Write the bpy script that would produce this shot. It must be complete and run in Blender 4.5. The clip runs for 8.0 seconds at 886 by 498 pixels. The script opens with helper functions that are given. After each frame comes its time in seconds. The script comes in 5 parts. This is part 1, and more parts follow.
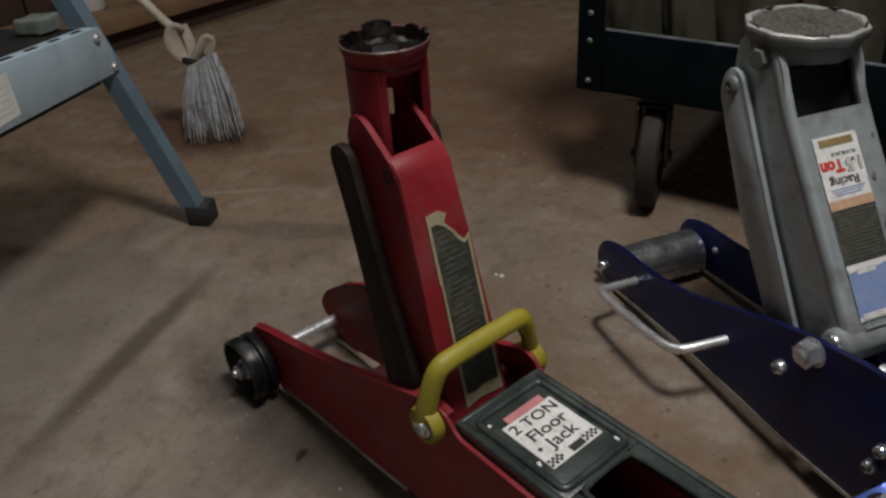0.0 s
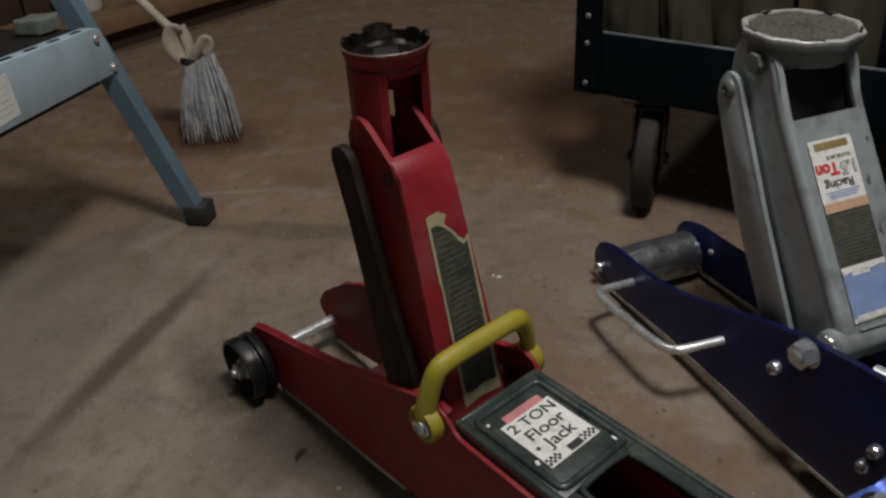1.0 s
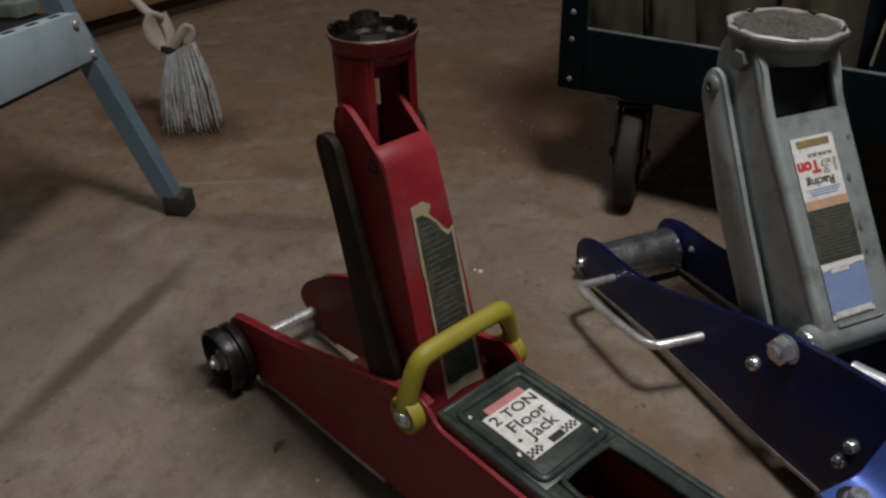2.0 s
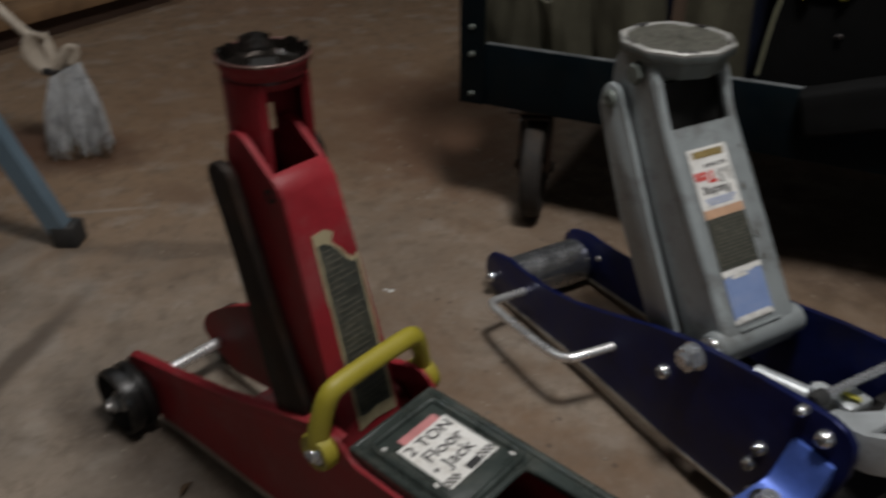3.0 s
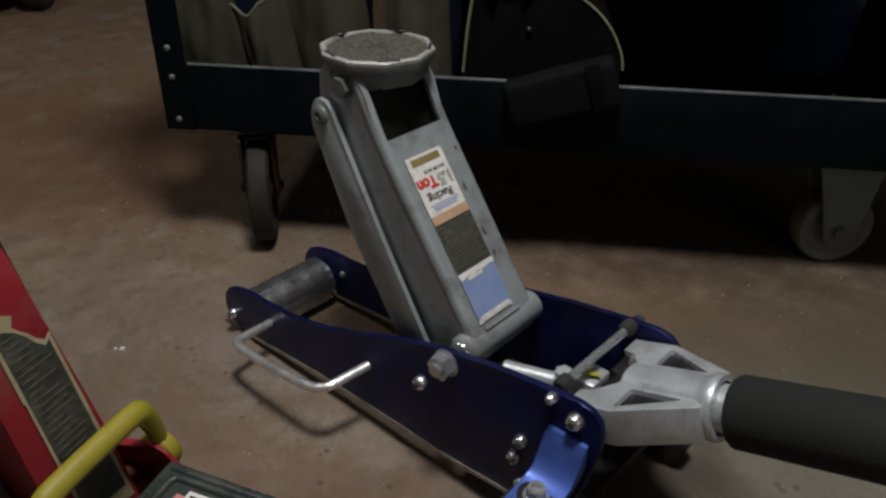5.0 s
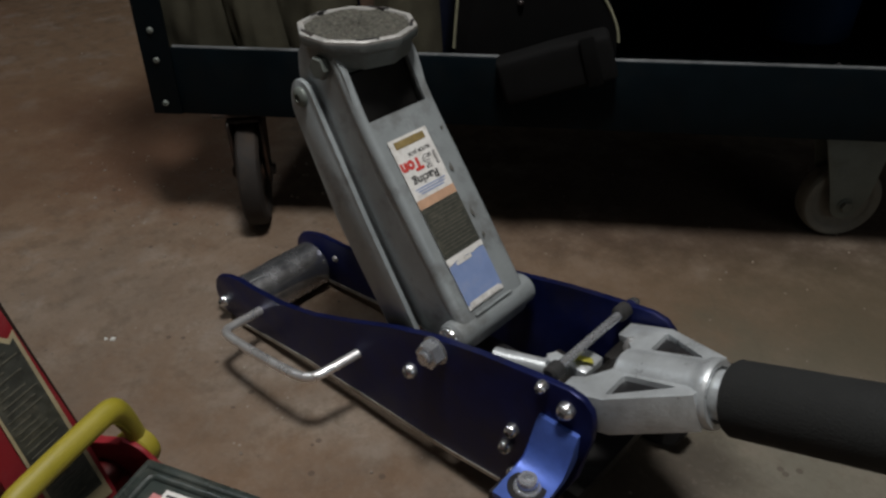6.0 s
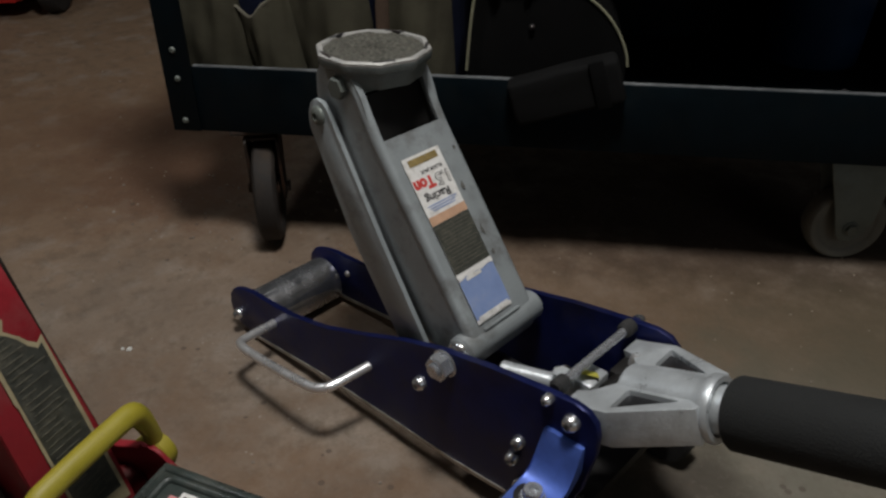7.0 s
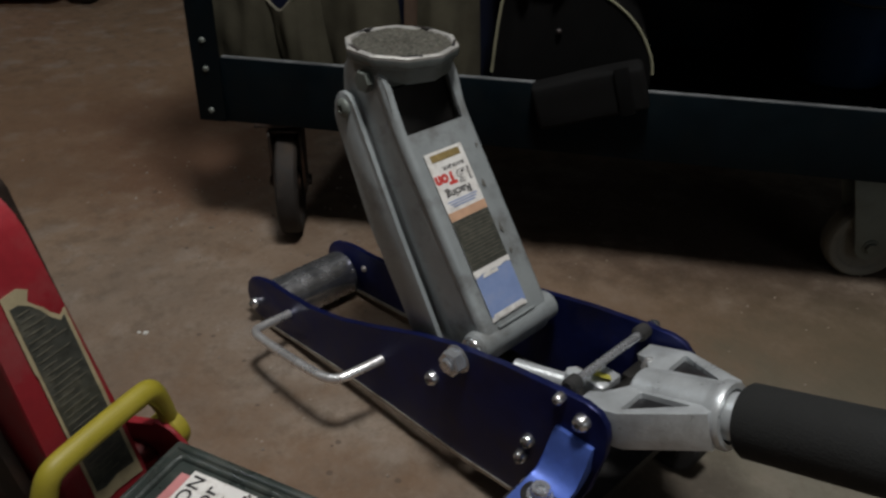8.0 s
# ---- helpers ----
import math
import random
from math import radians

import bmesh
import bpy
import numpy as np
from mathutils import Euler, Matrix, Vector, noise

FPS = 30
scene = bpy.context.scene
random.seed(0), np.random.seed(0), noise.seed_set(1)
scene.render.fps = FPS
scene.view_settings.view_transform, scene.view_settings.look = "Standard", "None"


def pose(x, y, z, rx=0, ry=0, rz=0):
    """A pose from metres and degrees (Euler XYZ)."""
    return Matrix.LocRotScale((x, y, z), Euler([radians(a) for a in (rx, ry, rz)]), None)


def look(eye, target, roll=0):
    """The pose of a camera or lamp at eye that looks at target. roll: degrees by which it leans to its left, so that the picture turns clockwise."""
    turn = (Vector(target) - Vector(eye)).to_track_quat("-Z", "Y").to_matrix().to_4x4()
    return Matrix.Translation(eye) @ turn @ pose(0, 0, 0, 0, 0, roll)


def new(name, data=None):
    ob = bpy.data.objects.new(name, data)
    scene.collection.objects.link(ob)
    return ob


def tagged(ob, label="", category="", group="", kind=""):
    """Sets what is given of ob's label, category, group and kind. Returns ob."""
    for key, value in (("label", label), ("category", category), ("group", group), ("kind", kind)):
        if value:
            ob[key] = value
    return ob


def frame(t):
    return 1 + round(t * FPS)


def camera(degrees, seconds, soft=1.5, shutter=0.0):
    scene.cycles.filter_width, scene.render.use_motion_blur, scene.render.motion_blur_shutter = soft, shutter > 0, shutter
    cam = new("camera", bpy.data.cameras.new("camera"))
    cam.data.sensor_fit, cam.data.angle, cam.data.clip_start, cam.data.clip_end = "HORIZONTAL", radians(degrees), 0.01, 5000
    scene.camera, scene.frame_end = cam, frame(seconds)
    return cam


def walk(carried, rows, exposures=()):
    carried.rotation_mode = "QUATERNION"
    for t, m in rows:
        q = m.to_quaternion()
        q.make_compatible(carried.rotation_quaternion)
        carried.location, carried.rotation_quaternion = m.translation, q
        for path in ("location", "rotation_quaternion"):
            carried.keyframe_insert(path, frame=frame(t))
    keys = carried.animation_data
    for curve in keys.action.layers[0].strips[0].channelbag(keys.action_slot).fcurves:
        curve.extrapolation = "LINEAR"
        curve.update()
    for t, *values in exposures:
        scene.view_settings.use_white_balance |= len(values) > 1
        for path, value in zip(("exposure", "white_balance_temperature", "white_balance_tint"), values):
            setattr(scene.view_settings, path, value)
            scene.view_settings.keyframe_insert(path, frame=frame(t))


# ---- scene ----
# The blue jack lies along x: its roller at x = 0, its handle towards +x, its near side plate at y = 0.
cam = camera(59.16, 8.0, soft=2.5, shutter=0.5)
ROWS = [  # seconds, eye, yaw, pitch, roll
    (0.0, 0.6729, -0.4239, 0.5496, 71.743, -32.123, -3.890),
    (0.5, 0.6727, -0.4262, 0.5498, 71.418, -32.116, -3.673),
    (1.0, 0.6758, -0.4281, 0.5523, 71.326, -32.074, -3.491),
    (1.2, 0.6773, -0.4275, 0.5495, 71.075, -31.714, -3.285),
    (2.3, 0.6708, -0.4350, 0.5467, 68.915, -32.662, -1.198),
    (2.5, 0.6674, -0.4364, 0.5475, 68.432, -32.568, -1.131),
    (2.8, 0.6657, -0.4303, 0.5440, 66.031, -31.844, -0.635),
    (3.0, 0.6604, -0.4201, 0.5472, 61.968, -31.646, -0.382),
    (3.2, 0.6627, -0.4035, 0.5451, 57.232, -30.688, -0.101),
    (3.5, 0.6613, -0.3751, 0.5554, 48.586, -31.299, -1.940),
    (3.7, 0.6594, -0.3705, 0.5556, 44.606, -31.153, -2.067),
    (4.0, 0.6525, -0.3820, 0.5571, 44.144, -31.316, -0.455),
    (4.5, 0.6482, -0.3802, 0.5570, 42.785, -30.666, -0.282),
    (4.7, 0.6441, -0.3818, 0.5527, 41.245, -31.099, 1.238),
    (5.8, 0.6390, -0.3519, 0.5422, 42.427, -32.995, -0.801),
    (6.0, 0.6418, -0.3489, 0.5410, 42.398, -33.169, -0.778),
    (6.5, 0.6553, -0.3648, 0.5511, 42.448, -32.005, -0.658),
    (7.0, 0.6529, -0.3624, 0.5478, 43.209, -31.685, -0.405),
    (7.5, 0.6591, -0.3667, 0.5447, 42.696, -30.620, 1.329),
    (8.0, 0.6565, -0.3704, 0.5420, 44.462, -31.186, 1.548),
]
walk(cam, [(t, pose(x, y, z, 90 + p, 0, w) @ pose(0, 0, 0, 0, 0, r)) for t, x, y, z, w, p, r in ROWS])

# ---- light: a bulb over the jacks, added weak fill further back and behind the camera ----
world = bpy.data.worlds.new("world")
scene.world = world
world.use_nodes = True
world.node_tree.nodes["Background"].inputs[0].default_value = (0.55, 0.6, 0.7, 1)
world.node_tree.nodes["Background"].inputs[1].default_value = 0.035


def lamp(name, m, energy, sx, sy, colour):
    data = bpy.data.lights.new(name, "AREA")
    data.shape, data.size, data.size_y, data.energy, data.color = "RECTANGLE", sx, sy, energy, colour
    ob = new(name, data)
    ob.matrix_world = m
    return ob


bulb = bpy.data.lights.new("unseen_lamp", "POINT")
bulb.energy, bulb.shadow_soft_size, bulb.color = 58, 0.13, (1.0, 0.98, 0.965)
new("unseen_lamp", bulb).location = (0.47, -0.09, 1.55)
# unseen second lamp, guessed from light under the cart, set as cool fill
far_fill = bpy.data.lights.new("unseen_lamp", "POINT")
far_fill.energy, far_fill.shadow_soft_size, far_fill.color = 19, 0.12, (0.84, 0.92, 1.0)
new("unseen_lamp", far_fill).location = (-1.05, -0.5, 2.2)
# added fill from behind the camera; no window is known there
lamp("camera_side_fill", look((3.17, -0.55, 1.35), (0.0, -0.4, 0.2)), 4.0, 1.5, 1.1, (0.86, 0.94, 1.0))
scene.view_settings.exposure = 0.0


# ---- materials ----
def mat(name, col, rough=0.5, metal=0.0, var=0.25, scale=25, bump=0.15, bscale=180, dirt=None, dirt_amount=0.4, dirt_scale=14, coat=0.0, spec=0.5):
    """Base colour with variation at two scales, dirt patches with ragged edges, uneven gloss and fine relief."""
    m = bpy.data.materials.new(name)
    m.use_nodes = True
    nt = m.node_tree
    N, L = nt.nodes, nt.links
    b = N["Principled BSDF"]
    tc = N.new("ShaderNodeTexCoord")

    def noise_tex(s, detail=6, r=0.6):
        n = N.new("ShaderNodeTexNoise")
        n.inputs["Scale"].default_value, n.inputs["Detail"].default_value, n.inputs["Roughness"].default_value = s, detail, r
        L.new(tc.outputs["Object"], n.inputs["Vector"])
        return n.outputs["Fac"]

    def ramp(fac, lo, hi, a, z):
        r = N.new("ShaderNodeMapRange")
        r.inputs["From Min"].default_value, r.inputs["From Max"].default_value = lo, hi
        r.inputs["To Min"].default_value, r.inputs["To Max"].default_value = a, z
        L.new(fac, r.inputs["Value"])
        return r.outputs["Result"]

    def mix(fac, a, c):
        x = N.new("ShaderNodeMix")
        x.data_type = "RGBA"
        for sock, v in ((x.inputs["Factor"], fac), (x.inputs["A"], a), (x.inputs["B"], c)):
            if isinstance(v, (int, float)):
                sock.default_value = v
            elif isinstance(v, tuple):
                sock.default_value = (*v, 1)
            else:
                L.new(v, sock)
        return x.outputs["Result"]

    dark = tuple(c * (1 - var) for c in col)
    light = tuple(min(1, c * (1 + var * 0.7)) for c in col)
    big, fine = noise_tex(scale), noise_tex(bscale, 3)
    c = mix(ramp(big, 0.35, 0.65, 0, 1), dark, light)
    c = mix(ramp(fine, 0.3, 0.7, 0, 0.35), c, dark)
    rgh = ramp(big, 0.3, 0.7, max(0.03, rough - 0.1), min(1, rough + 0.12))
    if dirt:
        d = ramp(noise_tex(dirt_scale, 8, 0.68), 0.5, 0.68, 0, dirt_amount)
        c = mix(d, c, dirt)
    L.new(c, b.inputs["Base Color"])
    L.new(rgh, b.inputs["Roughness"])
    b.inputs["Metallic"].default_value = metal
    b.inputs["Coat Weight"].default_value = coat
    b.inputs["Specular IOR Level"].default_value = spec
    if bump:
        bp = N.new("ShaderNodeBump")
        bp.inputs["Strength"].default_value, bp.inputs["Distance"].default_value = bump, 0.002
        L.new(fine, bp.inputs["Height"])
        L.new(bp.outputs["Normal"], b.inputs["Normal"])
    return m


RUST = (0.12, 0.06, 0.03)
GRIME = (0.04, 0.032, 0.025)
blue_paint = mat("blue_anodised", (0.009, 0.015, 0.092), 0.4, 0.5, 0.3, 30, 0.05, 300, GRIME, 0.35, 22)
blue_bright = mat("blue_anodised_bright", (0.075, 0.14, 0.48), 0.4, 0.4, 0.2, 30, 0.05, 300)
silver = mat("silver_paint", (0.345, 0.378, 0.385), 0.38, 0.3, 0.12, 22, 0.1, 260, (0.1, 0.085, 0.07), 0.5, 30)
dull_cast = mat("dull_grey_casting", (0.165, 0.19, 0.185), 0.5, 0.3, 0.2, 30, 0.2, 300, (0.09, 0.085, 0.07), 0.5, 40)
grime_mat = mat("dry_grime", (0.13, 0.125, 0.11), 0.8, 0, 0.3, 200, 0.1, 300)
cast_alu = mat("cast_aluminium", (0.56, 0.595, 0.61), 0.34, 0.45, 0.15, 40, 0.2, 420, (0.15, 0.14, 0.13), 0.3, 30)
chrome = mat("chrome", (0.72, 0.73, 0.74), 0.17, 0.92, 0.12, 40, 0.02, 300, (0.2, 0.17, 0.14), 0.3, 40)
bar_chrome = mat("bright_bar", (0.88, 0.88, 0.87), 0.3, 0.75, 0.08, 40, 0.02, 300, (0.35, 0.3, 0.25), 0.25, 50)
roller_chrome = mat("scratched_roller", (0.66, 0.68, 0.71), 0.22, 0.92, 0.25, 60, 0.05, 260, (0.12, 0.11, 0.1), 0.45, 60)
bright_zinc = mat("bright_zinc", (0.6, 0.62, 0.65), 0.24, 0.75, 0.12, 60, 0.05, 300, (0.3, 0.3, 0.3), 0.15, 60)
steel = mat("steel", (0.5, 0.49, 0.48), 0.36, 0.6, 0.25, 60, 0.08, 300, RUST, 0.4, 60)
edge_steel = mat("bare_edge", (0.45, 0.42, 0.37), 0.4, 0.6, 0.25, 60, 0.1, 300, RUST, 0.4, 40)
dark_steel = mat("dark_steel", (0.045, 0.045, 0.048), 0.45, 0.6, 0.3, 50, 0.1, 300, RUST, 0.4, 30)
# oily black, also the painted shade in the blue jack's recesses
black_void = mat("oily_black_and_shade", (0.012, 0.011, 0.01), 0.5, 0.2, 0.3, 40, 0.1, 200)
black_iron = mat("worn_black_iron", (0.011, 0.010, 0.0095), 0.35, 0.3, 0.35, 40, 0.15, 300, (0.06, 0.045, 0.035), 0.3, 30)
rubber = mat("black_rubber", (0.022, 0.022, 0.022), 0.75, 0, 0.3, 40, 0.3, 500, (0.07, 0.06, 0.05), 0.3, 20)
dirty_tyre = mat("dirty_tyre", (0.02, 0.016, 0.013), 0.8, 0, 0.3, 40, 0.3, 500, (0.06, 0.042, 0.028), 0.5, 20)
rusty_iron = mat("rusty_iron", (0.03, 0.022, 0.017), 0.6, 0.3, 0.4, 40, 0.15, 300, (0.11, 0.05, 0.026), 0.7, 30)
foam = mat("foam_grip", (0.011, 0.012, 0.0115), 0.85, 0, 0.15, 30, 0.35, 700)
pad_rubber = mat("grit_pad", (0.09, 0.088, 0.07), 0.95, 0, 0.7, 300, 1.0, 520, (0.07, 0.06, 0.05), 0.8, 130)
pad_rim = mat("worn_rim", (0.44, 0.435, 0.41), 0.5, 0.3, 0.25, 60, 0.25, 300, (0.2, 0.18, 0.15), 0.5, 60)
red_paint = mat("red_paint", (0.25, 0.017, 0.024), 0.5, 0, 0.25, 16, 0.1, 260, (0.25, 0.075, 0.075), 0.5, 22, 0.0, 0.25)
# darker red for the red jack's inner parts
red_dark = mat("red_darker", (0.10, 0.008, 0.009), 0.4, 0, 0.3, 30, 0.08, 260, (0.02, 0.008, 0.006), 0.7, 30)
cup_iron = mat("oily_cup", (0.05, 0.043, 0.038), 0.2, 0.85, 0.4, 70, 0.25, 260, (0.16, 0.12, 0.1), 0.4, 110)
rim_brown = mat("worn_brown_rim", (0.11, 0.05, 0.042), 0.45, 0.2, 0.3, 70, 0.15, 300, (0.3, 0.25, 0.21), 0.5, 80)
link_dark = mat("rusty_link", (0.022, 0.016, 0.013), 0.6, 0.3, 0.35, 40, 0.2, 260, (0.07, 0.035, 0.018), 0.35, 24, 0, 0.2)
yellow = mat("yellow_plastic", (0.32, 0.27, 0.024), 0.5, 0, 0.14, 30, 0.1, 350, (0.2, 0.15, 0.03), 0.3, 30)
cover_green = mat("dark_green_cover", (0.036, 0.046, 0.042), 0.3, 0, 0.3, 30, 0.12, 260, (0.12, 0.12, 0.1), 0.4, 40)
paper = mat("white_sticker", (0.74, 0.73, 0.70), 0.55, 0, 0.1, 60, 0.05, 300, (0.33, 0.29, 0.24), 0.55, 110)
ink = mat("black_ink", (0.02, 0.02, 0.02), 0.6, 0, 0.1, 50, 0)
ink_red = mat("red_ink", (0.55, 0.05, 0.04), 0.6, 0, 0.1, 50, 0)
ink_pink = mat("faded_red_ink", (0.55, 0.22, 0.22), 0.6, 0, 0.15, 50, 0)
ink_orange = mat("orange_ink", (0.55, 0.34, 0.22), 0.6, 0, 0.15, 80, 0)
ink_gold = mat("gold_ink", (0.26, 0.19, 0.07), 0.6, 0, 0.3, 120, 0)
ink_blue = mat("blue_ink", (0.22, 0.30, 0.52), 0.5, 0, 0.1, 60, 0.03, 300, (0.3, 0.3, 0.34), 0.3, 60)
ink_olive = mat("faded_black_print", (0.05, 0.052, 0.042), 0.6, 0, 0.4, 200, 0.03, 300, (0.16, 0.15, 0.11), 0.45, 70)
faint_print = mat("faint_print", (0.105, 0.1, 0.075), 0.6, 0, 0.4, 300, 0)
label_print = mat("pale_grey_print", (0.42, 0.42, 0.43), 0.6, 0, 0.2, 200, 0)
cream = mat("cream_border", (0.42, 0.36, 0.22), 0.6, 0, 0.15, 80, 0.03, 300, (0.2, 0.16, 0.1), 0.5, 60)
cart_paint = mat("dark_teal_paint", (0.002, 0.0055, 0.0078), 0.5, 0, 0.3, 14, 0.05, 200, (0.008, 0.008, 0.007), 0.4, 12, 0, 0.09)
worn_lip = mat("worn_teal_lip", (0.15, 0.16, 0.165), 0.45, 0.2, 0.6, 12, 0.1, 200, (0.12, 0.12, 0.115), 0.5, 9)
canvas = mat("olive_canvas", (0.056, 0.052, 0.036), 0.95, 0, 0.3, 16, 0.6, 900, (0.04, 0.035, 0.025), 0.6, 10, 0, 0.1)
hem_cloth = mat("pale_hem", (0.15, 0.14, 0.11), 0.9, 0, 0.3, 60, 0.5, 900, None, 0, 14, 0, 0.1)
navy_cloth = mat("navy_cloth", (0.008, 0.011, 0.026), 0.95, 0, 0.3, 16, 0.5, 800, None, 0, 14, 0, 0.1)
black_cloth = mat("black_cloth", (0.004, 0.004, 0.004), 0.85, 0, 0.4, 16, 0.5, 800, None, 0, 14, 0, 0.08)
grey_strap = mat("grey_strap", (0.0055, 0.0055, 0.0055), 0.8, 0, 0.3, 30, 0.5, 800, None, 0, 14, 0, 0.12)
old_webbing = mat("brown_webbing", (0.085, 0.058, 0.042), 0.9, 0, 0.3, 30, 0.5, 700, None, 0, 14, 0, 0.1)
piping = mat("yellow_piping", (0.21, 0.205, 0.135), 0.7, 0, 0.2, 60, 0.2, 500)
yellow_cloth = mat("yellow_cloth", (0.45, 0.42, 0.06), 0.9, 0, 0.3, 40, 0.5, 600)
bucket_blue = mat("blue_plastic", (0.006, 0.032, 0.085), 0.45, 0, 0.2, 20, 0.05, 200)
wheel_grey = mat("grey_wheel", (0.17, 0.165, 0.14), 0.6, 0, 0.25, 30, 0.15, 300, (0.07, 0.06, 0.04), 0.5, 30)
zinc = mat("dull_zinc", (0.17, 0.19, 0.17), 0.55, 0.3, 0.2, 30, 0.1, 300, (0.10, 0.09, 0.06), 0.4, 20)
stand_paint = mat("blue_grey_paint", (0.36, 0.45, 0.50), 0.5, 0, 0.12, 8, 0.06, 240, (0.09, 0.1, 0.11), 0.3, 12)
# the legs' tone, darker than the apron's
leg_colour = mat("darker_blue_grey", (0.12, 0.175, 0.22), 0.5, 0, 0.15, 8, 0.06, 240, (0.09, 0.1, 0.11), 0.35, 12)
straw = mat("grey_bristles", (0.46, 0.47, 0.48), 0.7, 0, 0.45, 60, 0.3, 300, (0.12, 0.09, 0.06), 0.5, 30)
broom_wood = mat("pale_broom_plastic", (0.42, 0.36, 0.29), 0.6, 0, 0.15, 30, 0.1, 300, (0.2, 0.15, 0.1), 0.4, 20)
dirty_fibre = mat("dirty_fibre", (0.10, 0.062, 0.035), 0.9, 0, 0.5, 60, 0.3, 300)
wood = mat("raw_timber", (0.22, 0.13, 0.065), 0.8, 0, 0.3, 9, 0.3, 150, (0.08, 0.045, 0.025), 0.5, 7)
wood_dark = mat("old_timber", (0.06, 0.032, 0.02), 0.8, 0, 0.35, 9, 0.3, 150)
rag_cloth = mat("grey_green_rag", (0.17, 0.19, 0.16), 0.9, 0, 0.4, 40, 0.5, 500, (0.05, 0.055, 0.05), 0.6, 40)
white_plastic = mat("white_plastic", (0.62, 0.62, 0.58), 0.5, 0, 0.1, 20, 0.05, 200)
mower_red = mat("mower_red", (0.38, 0.015, 0.012), 0.35, 0, 0.2, 12, 0.05, 200, (0.05, 0.02, 0.015), 0.4, 12)
wall_paint = mat("dingy_wall", (0.1, 0.088, 0.074), 0.85, 0, 0.2, 3, 0.3, 60)
ceiling_paint = mat("ceiling_board", (0.16, 0.135, 0.11), 0.9, 0, 0.1, 3, 0.2, 60)
chip_stuff = mat("floor_grit", (0.3, 0.25, 0.2), 0.9, 0, 0.5, 60, 0.2, 300)


def concrete():
    """Worn garage concrete: grey where it is swept, brown where dust and rust have soaked in, pitted, with dark smears
    and painted-in shade.
    """
    m = mat("garage_concrete", (0.235, 0.189, 0.146), 0.78, 0, 0.3, 7, 0.4, 240, (0.12, 0.08, 0.052), 0.7, 2.6)
    nt = m.node_tree
    N, L = nt.nodes, nt.links
    b = N["Principled BSDF"]
    tc = N.new("ShaderNodeTexCoord")
    base = b.inputs["Base Color"].links[0].from_socket

    def math_node(op, a, c):
        x = N.new("ShaderNodeMath")
        x.operation = op
        for i, v in enumerate((a, c)):
            if isinstance(v, (int, float)):
                x.inputs[i].default_value = v
            else:
                L.new(v, x.inputs[i])
        return x.outputs[0]

    def span(v, lo, hi):
        r = N.new("ShaderNodeMapRange")
        r.interpolation_type = "SMOOTHSTEP"
        r.inputs["From Min"].default_value, r.inputs["From Max"].default_value = lo, hi
        L.new(v, r.inputs["Value"])
        return r.outputs["Result"]

    def tex(s, d=6):
        n = N.new("ShaderNodeTexNoise")
        n.inputs["Scale"].default_value, n.inputs["Detail"].default_value, n.inputs["Roughness"].default_value = s, d, 0.65
        L.new(tc.outputs["Object"], n.inputs["Vector"])
        return n.outputs["Fac"]

    def over(fac, col, under):
        x = N.new("ShaderNodeMix")
        x.data_type = "RGBA"
        L.new(fac, x.inputs["Factor"])
        L.new(under, x.inputs["A"])
        x.inputs["B"].default_value = (*col, 1)
        return x.outputs["Result"]

    sep = N.new("ShaderNodeSeparateXYZ")
    L.new(tc.outputs["Object"], sep.inputs[0])
    X, Y = sep.outputs["X"], sep.outputs["Y"]
    wob = math_node("MULTIPLY", math_node("SUBTRACT", tex(7), 0.5), 0.28)
    col = base
    # brown dust over the back of the garage, thick by the cart's end
    back = math_node("ADD", math_node("MULTIPLY", X, -1.0), math_node("MULTIPLY", wob, 1.6))
    col = over(math_node("MULTIPLY", span(back, -0.1, 0.6), 0.76), (0.205, 0.122, 0.064), col)

    def blot(cx, cy, rx, ry, turn, colour, amount, under, edge=0.5, ragged=1.6):
        mp = N.new("ShaderNodeMapping")
        mp.vector_type = "TEXTURE"
        mp.inputs["Location"].default_value = (cx, cy, 0)
        mp.inputs["Rotation"].default_value = (0, 0, radians(turn))
        mp.inputs["Scale"].default_value = (rx, ry, 1)
        L.new(tc.outputs["Object"], mp.inputs["Vector"])
        ln = N.new("ShaderNodeVectorMath")
        ln.operation = "LENGTH"
        L.new(mp.outputs[0], ln.inputs[0])
        d = math_node("ADD", ln.outputs["Value"], math_node("MULTIPLY", math_node("SUBTRACT", tex(16), 0.5), ragged))
        f = span(math_node("SUBTRACT", 1.0, d), -edge * 0.4, edge)
        return over(math_node("MULTIPLY", f, amount), colour, under)

    col = over(math_node("MULTIPLY", span(tex(30, 6), 0.48, 0.64), 0.42), (0.09, 0.066, 0.045), col)
    col = over(math_node("MULTIPLY", span(tex(13, 8), 0.5, 0.66), 0.38), (0.31, 0.275, 0.235), col)
    smear = (0.075, 0.052, 0.036)
    col = blot(-0.45, -0.27, 0.07, 0.035, 40, (0.13, 0.075, 0.045), 0.6, col, 0.8)
    col = blot(-0.46, -0.40, 0.1, 0.006, 71, (0.33, 0.29, 0.245), 0.45, col, 0.8, 0.9)
    col = blot(-0.30, -0.33, 0.16, 0.025, 60, smear, 0.5, col)
    col = blot(-0.34, -0.62, 0.2, 0.05, 120, smear, 0.55, col)
    # rust-brown dust, with the shadow of the cart's end painted in
    col = blot(-0.42, 0.16, 0.22, 0.17, 20, (0.10, 0.042, 0.022), 0.85, col, 0.9)
    col = blot(-0.55, -0.05, 0.15, 0.1, 80, (0.12, 0.075, 0.045), 0.6, col, 0.9)
